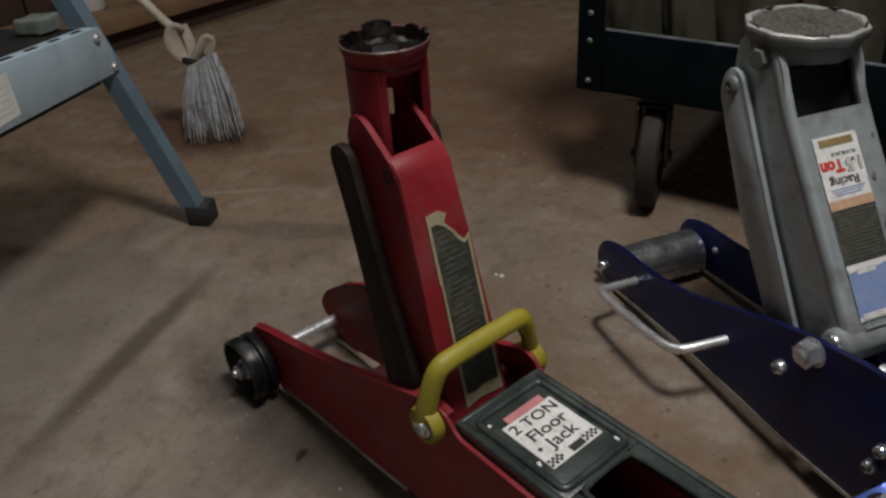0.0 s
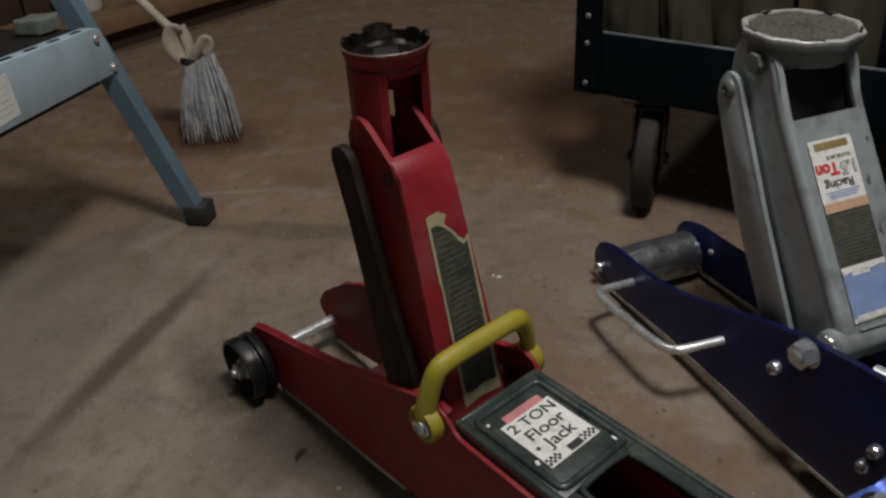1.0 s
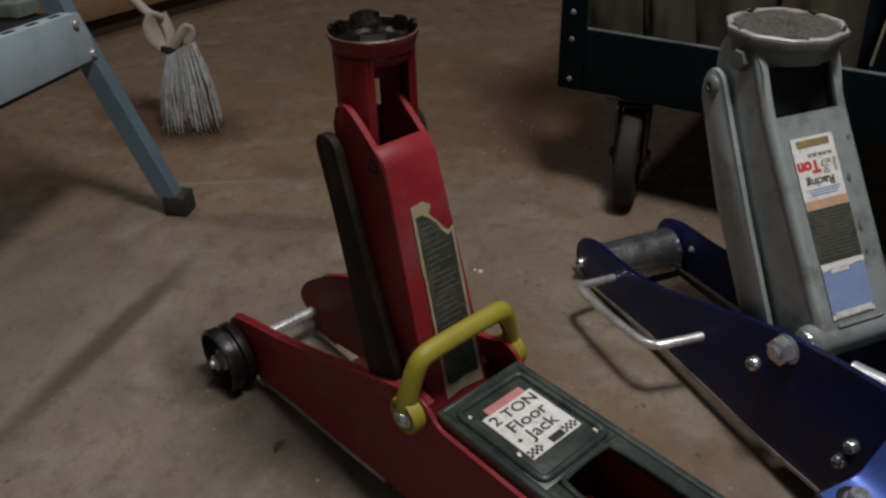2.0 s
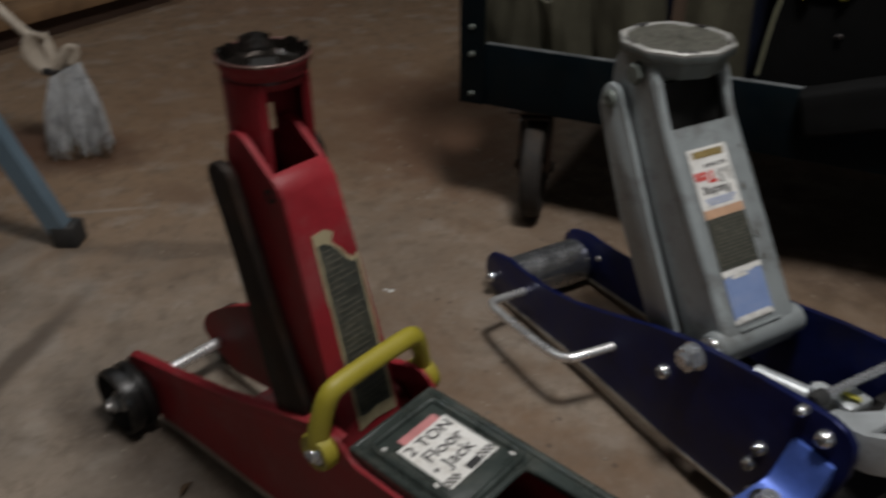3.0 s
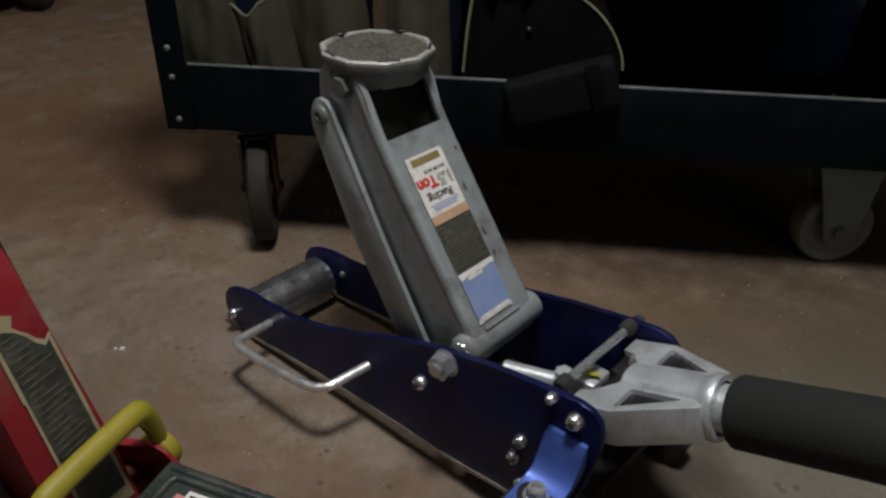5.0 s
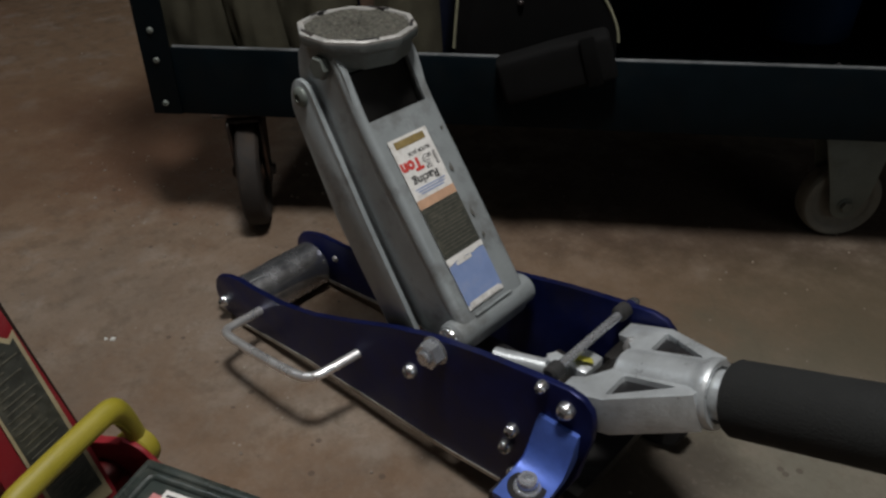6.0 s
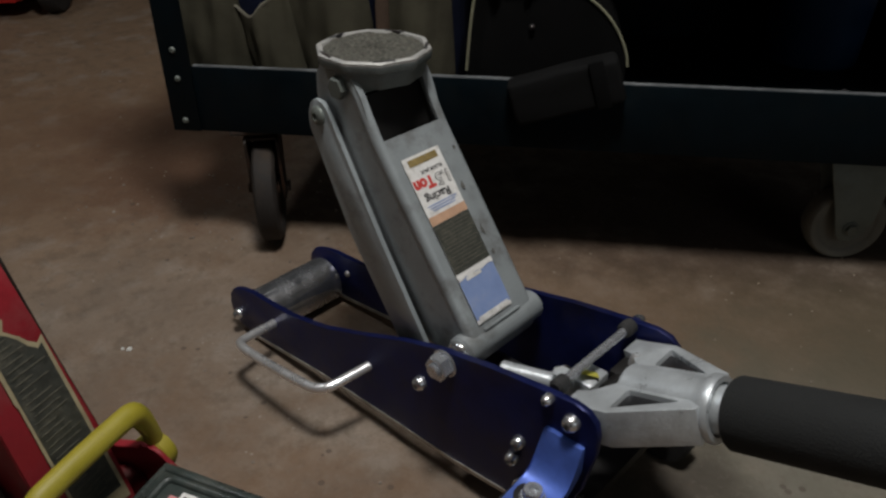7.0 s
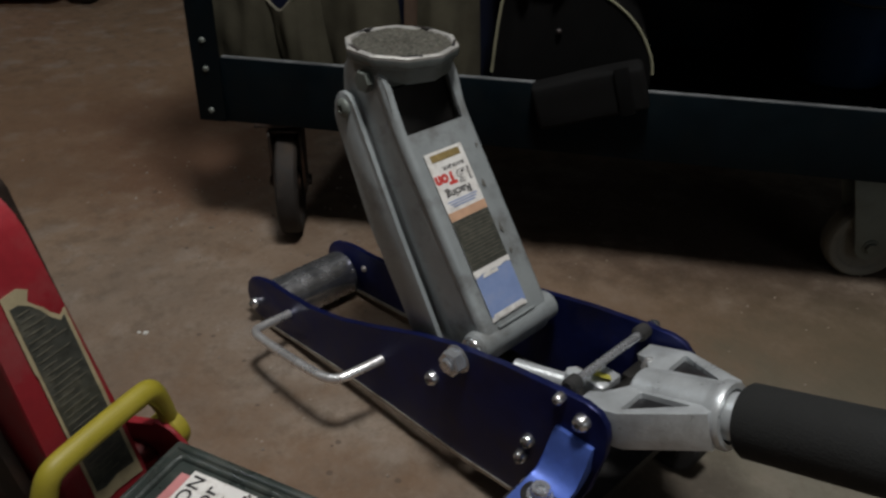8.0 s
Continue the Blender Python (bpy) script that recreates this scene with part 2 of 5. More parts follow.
    col = blot(0.52, 0.42, 0.55, 0.2, 35, (0.13, 0.088, 0.048), 0.75, col, 0.9)
    col = blot(-0.70, -0.41, 0.15, 0.09, 70, (0.085, 0.036, 0.016), 0.9, col, 0.8)
    col = blot(0.20, 0.30, 0.55, 0.36, 20, (0.165, 0.098, 0.054), 0.6, col, 0.9)
    col = blot(0.32, -0.13, 0.40, 0.12, 8, (0.165, 0.095, 0.05), 0.72, col, 0.9)
    col = blot(-0.75, 0.05, 0.5, 0.4, 40, (0.155, 0.085, 0.044), 0.55, col, 0.9)
    col = blot(-0.18, -0.72, 0.34, 0.22, 120, (0.27, 0.24, 0.205), 0.6, col, 0.9)
    col = blot(0.56, 0.25, 0.26, 0.19, 40, (0.15, 0.145, 0.112), 0.8, col, 0.8)
    # painted shade: the floor darkened under the cart
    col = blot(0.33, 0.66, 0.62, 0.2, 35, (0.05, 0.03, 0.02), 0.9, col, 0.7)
    # shadow painted along the red jack's near side and round its wheel
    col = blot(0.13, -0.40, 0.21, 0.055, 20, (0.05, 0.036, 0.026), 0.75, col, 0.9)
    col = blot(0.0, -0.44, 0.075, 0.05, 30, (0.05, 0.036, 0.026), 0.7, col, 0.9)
    # the blue jack's body shadow, painted on the floor under its fork
    col = blot(0.47, 0.11, 0.10, 0.07, 60, (0.04, 0.03, 0.022), 0.75, col, 0.8)
    col = over(math_node("MULTIPLY", span(tex(95, 4), 0.5, 0.66), 0.2), (0.1, 0.075, 0.052), col)
    col = over(math_node("MULTIPLY", span(tex(140, 3), 0.55, 0.66), 0.1), (0.3, 0.265, 0.22), col)
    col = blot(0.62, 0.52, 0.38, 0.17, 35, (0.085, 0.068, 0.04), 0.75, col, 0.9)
    col = blot(-0.80, -0.465, 0.12, 0.06, 50, (0.075, 0.034, 0.017), 0.9, col, 0.8, 1.0)
    col = blot(-0.66, -0.385, 0.06, 0.1, -20, (0.075, 0.036, 0.018), 0.85, col, 0.8, 1.0)
    col = blot(-0.62, 0.25, 0.24, 0.15, 45, (0.115, 0.055, 0.03), 0.6, col, 0.9)
    # one long straight dark streak
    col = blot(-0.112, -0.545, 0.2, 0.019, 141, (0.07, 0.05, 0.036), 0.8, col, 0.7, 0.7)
    # pits and pale flecks
    v = N.new("ShaderNodeTexVoronoi")
    v.inputs["Scale"].default_value = 55
    L.new(tc.outputs["Object"], v.inputs["Vector"])
    fleck = math_node("MULTIPLY", math_node("LESS_THAN", v.outputs["Distance"], 0.09), math_node("GREATER_THAN", tex(9, 2), 0.56))
    col = over(math_node("MULTIPLY", fleck, 0.55), (0.33, 0.29, 0.24), col)
    v2 = N.new("ShaderNodeTexVoronoi")
    v2.inputs["Scale"].default_value = 38
    L.new(tc.outputs["Object"], v2.inputs["Vector"])
    pit = math_node("MULTIPLY", math_node("LESS_THAN", v2.outputs["Distance"], 0.12), math_node("GREATER_THAN", tex(6, 2), 0.57))
    col = over(math_node("MULTIPLY", pit, 0.6), (0.07, 0.05, 0.036), col)
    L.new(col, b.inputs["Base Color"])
    bp = N.new("ShaderNodeBump")
    bp.inputs["Strength"].default_value, bp.inputs["Distance"].default_value = 0.4, 0.006
    L.new(tex(22, 10), bp.inputs["Height"])
    L.new(b.inputs["Normal"].links[0].from_socket, bp.inputs["Normal"])
    L.new(bp.outputs["Normal"], b.inputs["Normal"])
    return m


concrete_mat = concrete()


# ---- mesh builders ----
def thing(name, m, label, category, group="", kind=""):
    ob = new(name)
    ob.empty_display_size = 0.05
    ob.matrix_world = m
    return tagged(ob, label, category, group, kind)


def part(name, bm, material, parent, label="", smooth=True):
    me = bpy.data.meshes.new(name)
    bmesh.ops.recalc_face_normals(bm, faces=bm.faces)
    bm.to_mesh(me)
    bm.free()
    if smooth:
        for f in me.polygons:
            f.use_smooth = True
        me.set_sharp_from_angle(angle=radians(38))
    me.materials.append(material)
    ob = new(name, me)
    if parent:
        ob.parent = parent
    if label:
        ob["label"] = label
    return ob


def prism(outline, lo, hi, bevel=0.0012, axis="y", segs=2):
    """A plate: the outline (a, b) in the plane across the axis, from lo to hi along it."""
    bm = bmesh.new()
    put = {"y": lambda a, b, d: (a, d, b), "z": lambda a, b, d: (a, b, d), "x": lambda a, b, d: (d, a, b)}[axis]
    r0 = [bm.verts.new(put(a, b, lo)) for a, b in outline]
    r1 = [bm.verts.new(put(a, b, hi)) for a, b in outline]
    caps = [bm.faces.new(r0), bm.faces.new(r1[::-1])]
    n = len(outline)
    for i in range(n):
        bm.faces.new((r0[i], r0[(i + 1) % n], r1[(i + 1) % n], r1[i]))
    if bevel:
        edges = {e for f in caps for e in f.edges}
        bmesh.ops.bevel(bm, geom=list(edges), offset=bevel, segments=segs, affect="EDGES", profile=0.5, clamp_overlap=True)
    return bm


def box(x0, x1, y0, y1, z0, z1, bevel=0.0015, segs=2):
    bm = bmesh.new()
    bmesh.ops.create_cube(bm, size=1)
    bmesh.ops.scale(bm, vec=(x1 - x0, y1 - y0, z1 - z0), verts=bm.verts)
    bmesh.ops.translate(bm, vec=((x0 + x1) / 2, (y0 + y1) / 2, (z0 + z1) / 2), verts=bm.verts)
    if bevel:
        bmesh.ops.bevel(bm, geom=bm.edges[:], offset=bevel, segments=segs, affect="EDGES", profile=0.5, clamp_overlap=True)
    return bm


def join(*bms):
    out = bmesh.new()
    for bm in bms:
        me = bpy.data.meshes.new("join")
        bm.to_mesh(me)
        bm.free()
        out.from_mesh(me)
        bpy.data.meshes.remove(me)
    return out


def moved(bm, m):
    bmesh.ops.transform(bm, matrix=m, verts=bm.verts)
    return bm


def frame_along(p0, p1):
    """A matrix that takes +z at the origin to the way from p0 to p1."""
    d = Vector(p1) - Vector(p0)
    return Matrix.Translation(p0) @ d.to_track_quat("Z", "Y").to_matrix().to_4x4(), d.length


def lathe(profile, segs=32, ripple=None):
    """Rings of (radius, z) round +z; ripple(angle) scales the radius."""
    bm = bmesh.new()
    rings = []
    for r, z in profile:
        if r < 1e-6:
            rings.append([bm.verts.new((0, 0, z))])
        else:
            rings.append([bm.verts.new((r * (ripple(2 * math.pi * i / segs) if ripple else 1) * math.cos(2 * math.pi * i / segs),
                                        r * (ripple(2 * math.pi * i / segs) if ripple else 1) * math.sin(2 * math.pi * i / segs), z)) for i in range(segs)])
    for a, b in zip(rings, rings[1:]):
        for i in range(segs):
            j = (i + 1) % segs
            if len(a) == 1:
                bm.faces.new((a[0], b[i], b[j]))
            elif len(b) == 1:
                bm.faces.new((a[i], a[j], b[0]))
            else:
                bm.faces.new((a[i], a[j], b[j], b[i]))
    return bm


def rod(p0, p1, r, segs=20, bevel=0.001):
    m, n = frame_along(p0, p1)
    b = min(bevel, r * 0.4)
    return moved(lathe([(0, 0), (r - b, 0), (r, b), (r, n - b), (r - b, n), (0, n)], segs), m)


def turned(p0, p1, profile, segs=32):
    """A lathed form along the way from p0 to p1; the profile's heights run 0 to 1 of it."""
    m, n = frame_along(p0, p1)
    return moved(lathe([(r, z * n) for r, z in profile], segs), m)


def hexagon(p0, p1, r):
    m, n = frame_along(p0, p1)
    b = r * 0.12
    return moved(lathe([(0, 0), (r - b, 0), (r, b), (r, n - b), (r - b, n), (0, n)], 6), m)


def dome(p0, p1, r):
    """A button bolt head with a socket."""
    return turned(p0, p1, [(0, 0), (r, 0), (r, 0.25), (r * 0.9, 0.6), (r * 0.65, 0.9), (r * 0.4, 1), (r * 0.36, 0.6), (0, 0.6)], 16)


def smooth_path(pts, rounds=2):
    pts = [Vector(p) for p in pts]
    for _ in range(rounds):
        out = [pts[0]]
        for a, b in zip(pts, pts[1:]):
            out += [a * 0.75 + b * 0.25, a * 0.25 + b * 0.75]
        pts = out + [pts[-1]]
    return pts


def tube(pts, r, segs=12, rounds=2, flat=1.0, taper=None):
    """A tube swept along a rounded path; flat squeezes its section."""
    pts = smooth_path(pts, rounds)
    bm = bmesh.new()
    rings, up = [], None
    for i, p in enumerate(pts):
        d = (pts[min(i + 1, len(pts) - 1)] - pts[max(i - 1, 0)]).normalized()
        if up is None:
            up = d.orthogonal().normalized()
        up = (up - d * up.dot(d)).normalized()
        side = d.cross(up)
        k = r * (taper(i / (len(pts) - 1)) if taper else 1)
        rings.append([bm.verts.new(p + up * k * math.cos(2 * math.pi * j / segs) + side * k * flat * math.sin(2 * math.pi * j / segs)) for j in range(segs)])
    for a, b in zip(rings, rings[1:]):
        for j in range(segs):
            bm.faces.new((a[j], a[(j + 1) % segs], b[(j + 1) % segs], b[j]))
    bm.faces.new(rings[0][::-1])
    bm.faces.new(rings[-1])
    return bm


def rounded(pts, r=0.006, n=4):
    """An outline with its corners cut round."""
    out = []
    for i, p in enumerate(pts):
        p, a, b = Vector(p), Vector(pts[i - 1]), Vector(pts[(i + 1) % len(pts)])
        ra, rb = min(r, (a - p).length * 0.45), min(r, (b - p).length * 0.45)
        s, e = p + (a - p).normalized() * ra, p + (b - p).normalized() * rb
        for k in range(n + 1):
            t = k / n
            q = s * (1 - t) ** 2 + p * 2 * t * (1 - t) + e * t * t
            out.append((q.x, q.y))
    return out


def lettering(text, size, material, parent, m, name="lettering", bold=0.012):
    """Words in the built-in font, as a thin mesh."""
    cu = bpy.data.curves.new("words", "FONT")
    cu.body, cu.size, cu.align_x, cu.align_y, cu.extrude, cu.offset = text, size, "CENTER", "CENTER", 0.00015, size * bold
    tmp = bpy.data.objects.new("words", cu)
    scene.collection.objects.link(tmp)
    me = bpy.data.meshes.new_from_object(tmp.evaluated_get(bpy.context.evaluated_depsgraph_get()))
    bpy.data.objects.remove(tmp)
    me.name = name
    me.materials.clear()
    me.materials.append(material)
    me.transform(m)
    ob = new(name, me)
    ob.parent = parent
    return ob


def slab(w, h, t=0.0004):
    return box(-w / 2, w / 2, -h / 2, h / 2, 0, t, 0)


# ---- the garage itself ----
def plain(name, bm, material, label, category):
    ob = part(name, bm, material, None, "", False)
    return tagged(ob, label, category, kind="structure")


plain("floor", box(-3.0, 3.2, -3.0, 3.2, -0.1, 0.0, 0), concrete_mat, "stained bare concrete garage floor with brown dust and painted-in shade", "floor")
plain("wall_west", box(-3.12, -3.0, -3.0, 3.2, -0.1, 2.5, 0), wall_paint, "dingy plain garage wall", "wall")
# the opening is made up, to go with the added fill
east = join(box(3.2, 3.32, -3.0, -1.35, -0.1, 2.5, 0), box(3.2, 3.32, 0.25, 3.2, -0.1, 2.5, 0), box(3.2, 3.32, -1.35, 0.25, -0.1, 0.75, 0), box(3.2, 3.32, -1.35, 0.25, 1.95, 2.5, 0))
plain("wall_east", east, wall_paint, "dingy plain garage wall with an added opening behind the fill", "wall")
plain("wall_north", box(-3.12, 3.32, 3.2, 3.32, -0.1, 2.5, 0), wall_paint, "dingy plain garage wall", "wall")
plain("wall_south", box(-3.12, 3.32, -3.12, -3.0, -0.1, 2.5, 0), wall_paint, "dingy plain garage wall", "wall")
plain("ceiling", box(-3.12, 3.32, -3.12, 3.32, 2.5, 2.6, 0), ceiling_paint, "plain boarded garage ceiling", "ceiling")


# ---- blue and silver racing jack ----
W = 0.121


def racing_jack():
    j = thing("racing_floor_jack", pose(0, 0, 0), "blue aluminium racing floor jack, silver lift arm raised, on the floor", "floor jack", "floor jacks")
    top = [(-0.019, 0.033), (-0.016, 0.046), (-0.008, 0.056), (0.002, 0.061), (0.014, 0.064), (0.03, 0.067), (0.06, 0.068), (0.097, 0.071), (0.125, 0.077), (0.153, 0.084),
           (0.204, 0.103), (0.265, 0.128), (0.305, 0.141), (0.36, 0.153), (0.41, 0.161), (0.438, 0.165), (0.45, 0.163), (0.458, 0.156), (0.461, 0.145), (0.46, 0.128)]
    low = [(0.452, 0.085), (0.437, 0.05), (0.42, 0.036), (0.384, 0.033), (0.324, 0.027), (0.23, 0.024), (0.139, 0.02), (0.06, 0.012), (0.02, 0.008), (-0.006, 0.01), (-0.016, 0.02)]
    for y0, y1 in ((0.0, 0.006), (W - 0.006, W)):
        p = part("side_plate", prism(top + low, y0, y1, 0.0012), blue_paint, j)
        edge = [(x, z - 0.0035) for x, z in low[2:9]] + [(x, z + 0.0005) for x, z in low[2:9]][::-1]
        part("bottom_edge", prism(edge, y0 - 0.001, y1 + 0.001, 0.0006), edge_steel, p, "worn bare metal edge")
    part("roller", turned((0.018, 0.009, 0.0275), (0.018, W - 0.009, 0.0275), [(0, 0), (0.024, 0), (0.0275, 0.03), (0.0275, 0.97), (0.024, 1), (0, 1)], 40), roller_chrome, j, "scratched chromed front roller")
    part("axle", rod((0.018, 0.001, 0.0275), (0.018, W - 0.001, 0.0275), 0.006), steel, j)
    # bolts on the plates
    for x, z, r in ((-0.001, 0.0265, 0.0065), (0.286, 0.0945, 0.007), (0.394, 0.098, 0.006), (0.389, 0.0775, 0.006), (0.398, 0.055, 0.006), (0.439, 0.148, 0.007), (0.418, 0.158, 0.0047)):
        part("bolt", dome((x, 0, z), (x, -0.0085, z), r), chrome, j)
    for x, z, r in ((0.417, 0.158, 0.006), (0.439, 0.149, 0.009), (0.291, 0.098, 0.008)):
        part("bolt", dome((x, W, z), (x, W + 0.0085, z), r), chrome, j)
    part("bolt", dome((0.052, W - 0.006, 0.046), (0.052, W - 0.0095, 0.046), 0.004), steel, j)
    nut = part("pivot_nut", hexagon((0.314, -0.0015, 0.1315), (0.314, -0.0125, 0.1315), 0.0118), bright_zinc, j)
    part("washer", rod((0.314, 0, 0.1315), (0.314, -0.0015, 0.1315), 0.013), bright_zinc, nut)
    part("stud", rod((0.314, -0.0125, 0.1315), (0.314, -0.016, 0.1315), 0.0066), bright_zinc, nut)
    part("side_bar", tube([(0.065, 0.004, 0.045), (0.069, -0.036, 0.049), (0.072, -0.050, 0.051), (0.098, -0.052, 0.053), (0.178, -0.052, 0.063), (0.205, -0.048, 0.067), (0.211, -0.03, 0.07), (0.217, 0.004, 0.073)], 0.0046, 14, 3),
         bar_chrome, j, "bent bright steel carry bar")
    # lift arm: a channel open at the top end
    side = rounded([(0.152, 0.338), (0.160, 0.347), (0.178, 0.350), (0.190, 0.344), (0.2045, 0.329), (0.2115, 0.311), (0.2185, 0.292), (0.319, 0.148), (0.325, 0.136), (0.322, 0.124), (0.306, 0.118),
                    (0.258, 0.128), (0.204, 0.206), (0.160, 0.284), (0.150, 0.315)], 0.007, 4)
    arm = part("lift_arm", join(prism(side, 0.0207, 0.0262, 0.0022, segs=3), prism(side, 0.0948, 0.1003, 0.0022, segs=3)), silver, j, "silver painted lift arm")
    # the face is a pressed sheet with broad rounded edges, cut open below the saddle
    line = smooth_path([(0.158, 0, 0.3475), (0.176, 0, 0.3505), (0.1895, 0, 0.3455), (0.2015, 0, 0.334), (0.2125, 0, 0.312), (0.2235, 0, 0.2929), (0.245, 0, 0.2625), (0.31, 0, 0.1706), (0.3265, 0, 0.1473), (0.3335, 0, 0.136), (0.328, 0, 0.120), (0.316, 0, 0.1165)], 3)
    cols = []
    for edge, way in ((0.0198, 1), (0.1012, -1)):
        run = [(edge, 0.007), (edge, 0.0058)] + [(edge + way * 0.0058 * (1 - math.cos(radians(a))), 0.0058 * (1 - math.sin(radians(a)))) for a in (18, 36, 54, 72, 90)] + [(edge + way * (0.0064 if way > 0 else 0.011), 0.0)]
        cols += run if way > 0 else run[::-1]
    bm = bmesh.new()
    rows = []
    for n, q in enumerate(line):
        d = (line[min(n + 1, len(line) - 1)] - line[max(n - 1, 0)]).normalized()
        out = Vector((-d.z, 0, d.x))
        rows.append([bm.verts.new((q.x - out.x * depth, y, q.z - out.z * depth)) for y, depth in cols])
    for a, b, q in zip(rows, rows[1:], line):
        for m in range(len(cols) - 1):
            if m != 7 or q.z < 0.2945:
                bm.faces.new((a[m], a[m + 1], b[m + 1], b[m]))
    bmesh.ops.recalc_face_normals(bm, faces=bm.faces)
    bmesh.ops.solidify(bm, geom=bm.faces[:], thickness=0.003)
    part("arm_face", bm, silver, arm)
    part("lift_arm_back", prism([(0.17, 0.285), (0.175, 0.288), (0.272, 0.14), (0.268, 0.135)], 0.026, 0.095, 0.0006), silver, arm)
    part("pivot_boss", rod((0.319, 0.012, 0.137), (0.319, W - 0.010, 0.137), 0.0135, 24, 0.003), silver, arm)
    part("pivot_pin", dome((0.319, 0.012, 0.138), (0.319, 0.006, 0.138), 0.011), chrome, arm)
    link = rounded([(0.1475, 0.310), (0.158, 0.3175), (0.170, 0.311), (0.179, 0.293), (0.2265, 0.209), (0.284, 0.116), (0.255, 0.1), (0.189, 0.2), (0.1455, 0.290)], 0.007, 4)
    lk = part("link_bar", join(prism(link, 0.013, 0.0175, 0.0012), prism(link, W - 0.0175, W - 0.013, 0.0012)), silver, j, "silver levelling link")
    part("link_pin", dome((0.159, 0.013, 0.3015), (0.159, 0.009, 0.3015), 0.0085), zinc, lk)
    part("saddle_pin", hexagon((0.181, 0.0207, 0.3295), (0.181, 0.0142, 0.3295), 0.0095), zinc, arm, "dark hex pin head")
    # saddle
    sx, sy = 0.179, 0.0605
    block = join(box(0.151, 0.196, 0.0262, 0.0948, 0.3225, 0.345, 0.004, 3), rod((sx, sy, 0.335), (sx, sy, 0.346), 0.036, 32))
    part("saddle_block", block, dull_cast, j)
    # black block fills the opening: painted shade of the hollow channel
    part("channel_shade", prism([(0.16, 0.25), (0.15, 0.323), (0.197, 0.323), (0.2035, 0.306), (0.213, 0.283), (0.217, 0.25)], 0.0264, 0.0946, 0.002), black_void, j, "black block standing in for the shade inside the arm")

    def ten(a):
        k = (a / (2 * math.pi) * 10) % 1
        return math.cos(math.pi / 10) / math.cos((k - 0.5) * 2 * math.pi / 10)

    rim = lathe([(0.040, -0.024), (0.0425, -0.020), (0.0435, -0.012), (0.0475, -0.009), (0.0485, -0.005), (0.0483, -0.0025), (0.0425, -0.0025), (0.042, -0.004), (0, -0.004)], 60, ten)
    cup = part("saddle_cup", moved(rim, Matrix.Translation((sx, sy, 0.354))), dull_cast, j, "dull grey ten-sided saddle cup")
    part("rim_edge", moved(lathe([(0.0425, -0.003), (0.0484, -0.003), (0.0484, -0.0008), (0.047, 0.0002), (0.0437, 0.0), (0.0425, -0.003)], 60, ten), Matrix.Translation((sx, sy, 0.354))), pad_rim, cup, "worn pale rim")
    bm = bmesh.new()
    rng = random.Random(4)
    rings = []
    for k in range(13):
        r = 0.0428 * k / 12
        if k == 0:
            rings.append([bm.verts.new((0, 0, 0))])
        else:
            rings.append([bm.verts.new((r * math.cos(a / 48 * 2 * math.pi), r * math.sin(a / 48 * 2 * math.pi), rng.uniform(-0.0009, 0.0009) - (0.002 if k == 12 else 0))) for a in range(48)])
    for a, b in zip(rings, rings[1:]):
        for i in range(48):
            q = (i + 1) % 48
            bm.faces.new((a[0], b[i], b[q]) if len(a) == 1 else (a[i], a[q], b[q], b[i]))
    part("saddle_pad", moved(bm, Matrix.Translation((sx, sy, 0.3535))), pad_rubber, cup, "gritty grey rubber pad", False)
    for a in range(5):
        m = Matrix.Translation((sx, sy, 0.354)) @ pose(0, 0, 0, 0, 0, a * 72 + 40)
        part("rim_notch", moved(box(0.0422, 0.0448, -0.009, 0.009, -0.003, 0.0007, 0.0004), m), dark_steel, cup)
    # sticker on the arm's face
    fx = Vector((0.107, 0, -0.151)).normalized()          # down the face
    fn = Vector((0.151, 0, 0.107)).normalized()
    base = Matrix((( *(-Vector((0, 1, 0))), 0), (*fx, 0), (*fn, 0), (0, 0, 0, 1))).transposed()

    def on_face(s, y, up=0.0):
        """Pose with x to the reader's right and y up for a reader at the saddle, at s down the face."""
        return Matrix.Translation(Vector((0.2215, y, 0.2955)) + fx * s + fn * (0.0012 + up)) @ base

    st = part("sticker", moved(slab(0.043, 0.149), on_face(0.0975, 0.054)), paper, arm, "worn white, black and blue sticker")
    part("brand_bar", moved(slab(0.033, 0.006, 0.0003), on_face(0.0285, 0.054, 0.0005)), ink_gold, st)
    lettering("FLOOR JACK", 0.0042, ink, st, on_face(0.0385, 0.058, 0.0006))
    lettering("1.5", 0.0145, ink, st, on_face(0.0485, 0.0665, 0.0005), bold=0.045)
    lettering("1.5", 0.0145, paper, st, on_face(0.0485, 0.0665, 0.0008), bold=-0.004)
    lettering("Ton", 0.0135, ink_red, st, on_face(0.0475, 0.0445, 0.0006), bold=0.055)
    lettering("Racing", 0.0098, ink, st, on_face(0.0605, 0.053, 0.0006) @ Matrix.Diagonal((1.12, 1, 1, 1)), bold=0.02)
    for k in range(3):
        part("print_bar", moved(slab(0.034 - 0.004 * k, 0.0009, 0.0003), on_face(0.0665 + 0.0022 * k, 0.054, 0.0005)), ink_blue, st)
    part("print_band", moved(slab(0.043, 0.0075, 0.0003), on_face(0.0785, 0.054, 0.0005)), ink_orange, st)
    warn = part("print_panel", moved(slab(0.043, 0.044, 0.0003), on_face(0.1045, 0.054, 0.0005)), ink_olive, st)
    for k in range(13):
        part("print_line", moved(slab(0.039 - 0.004 * (k % 3), 0.0008, 0.0003), on_face(0.0855 + 0.003 * k, 0.054, 0.0007)), faint_print, warn)
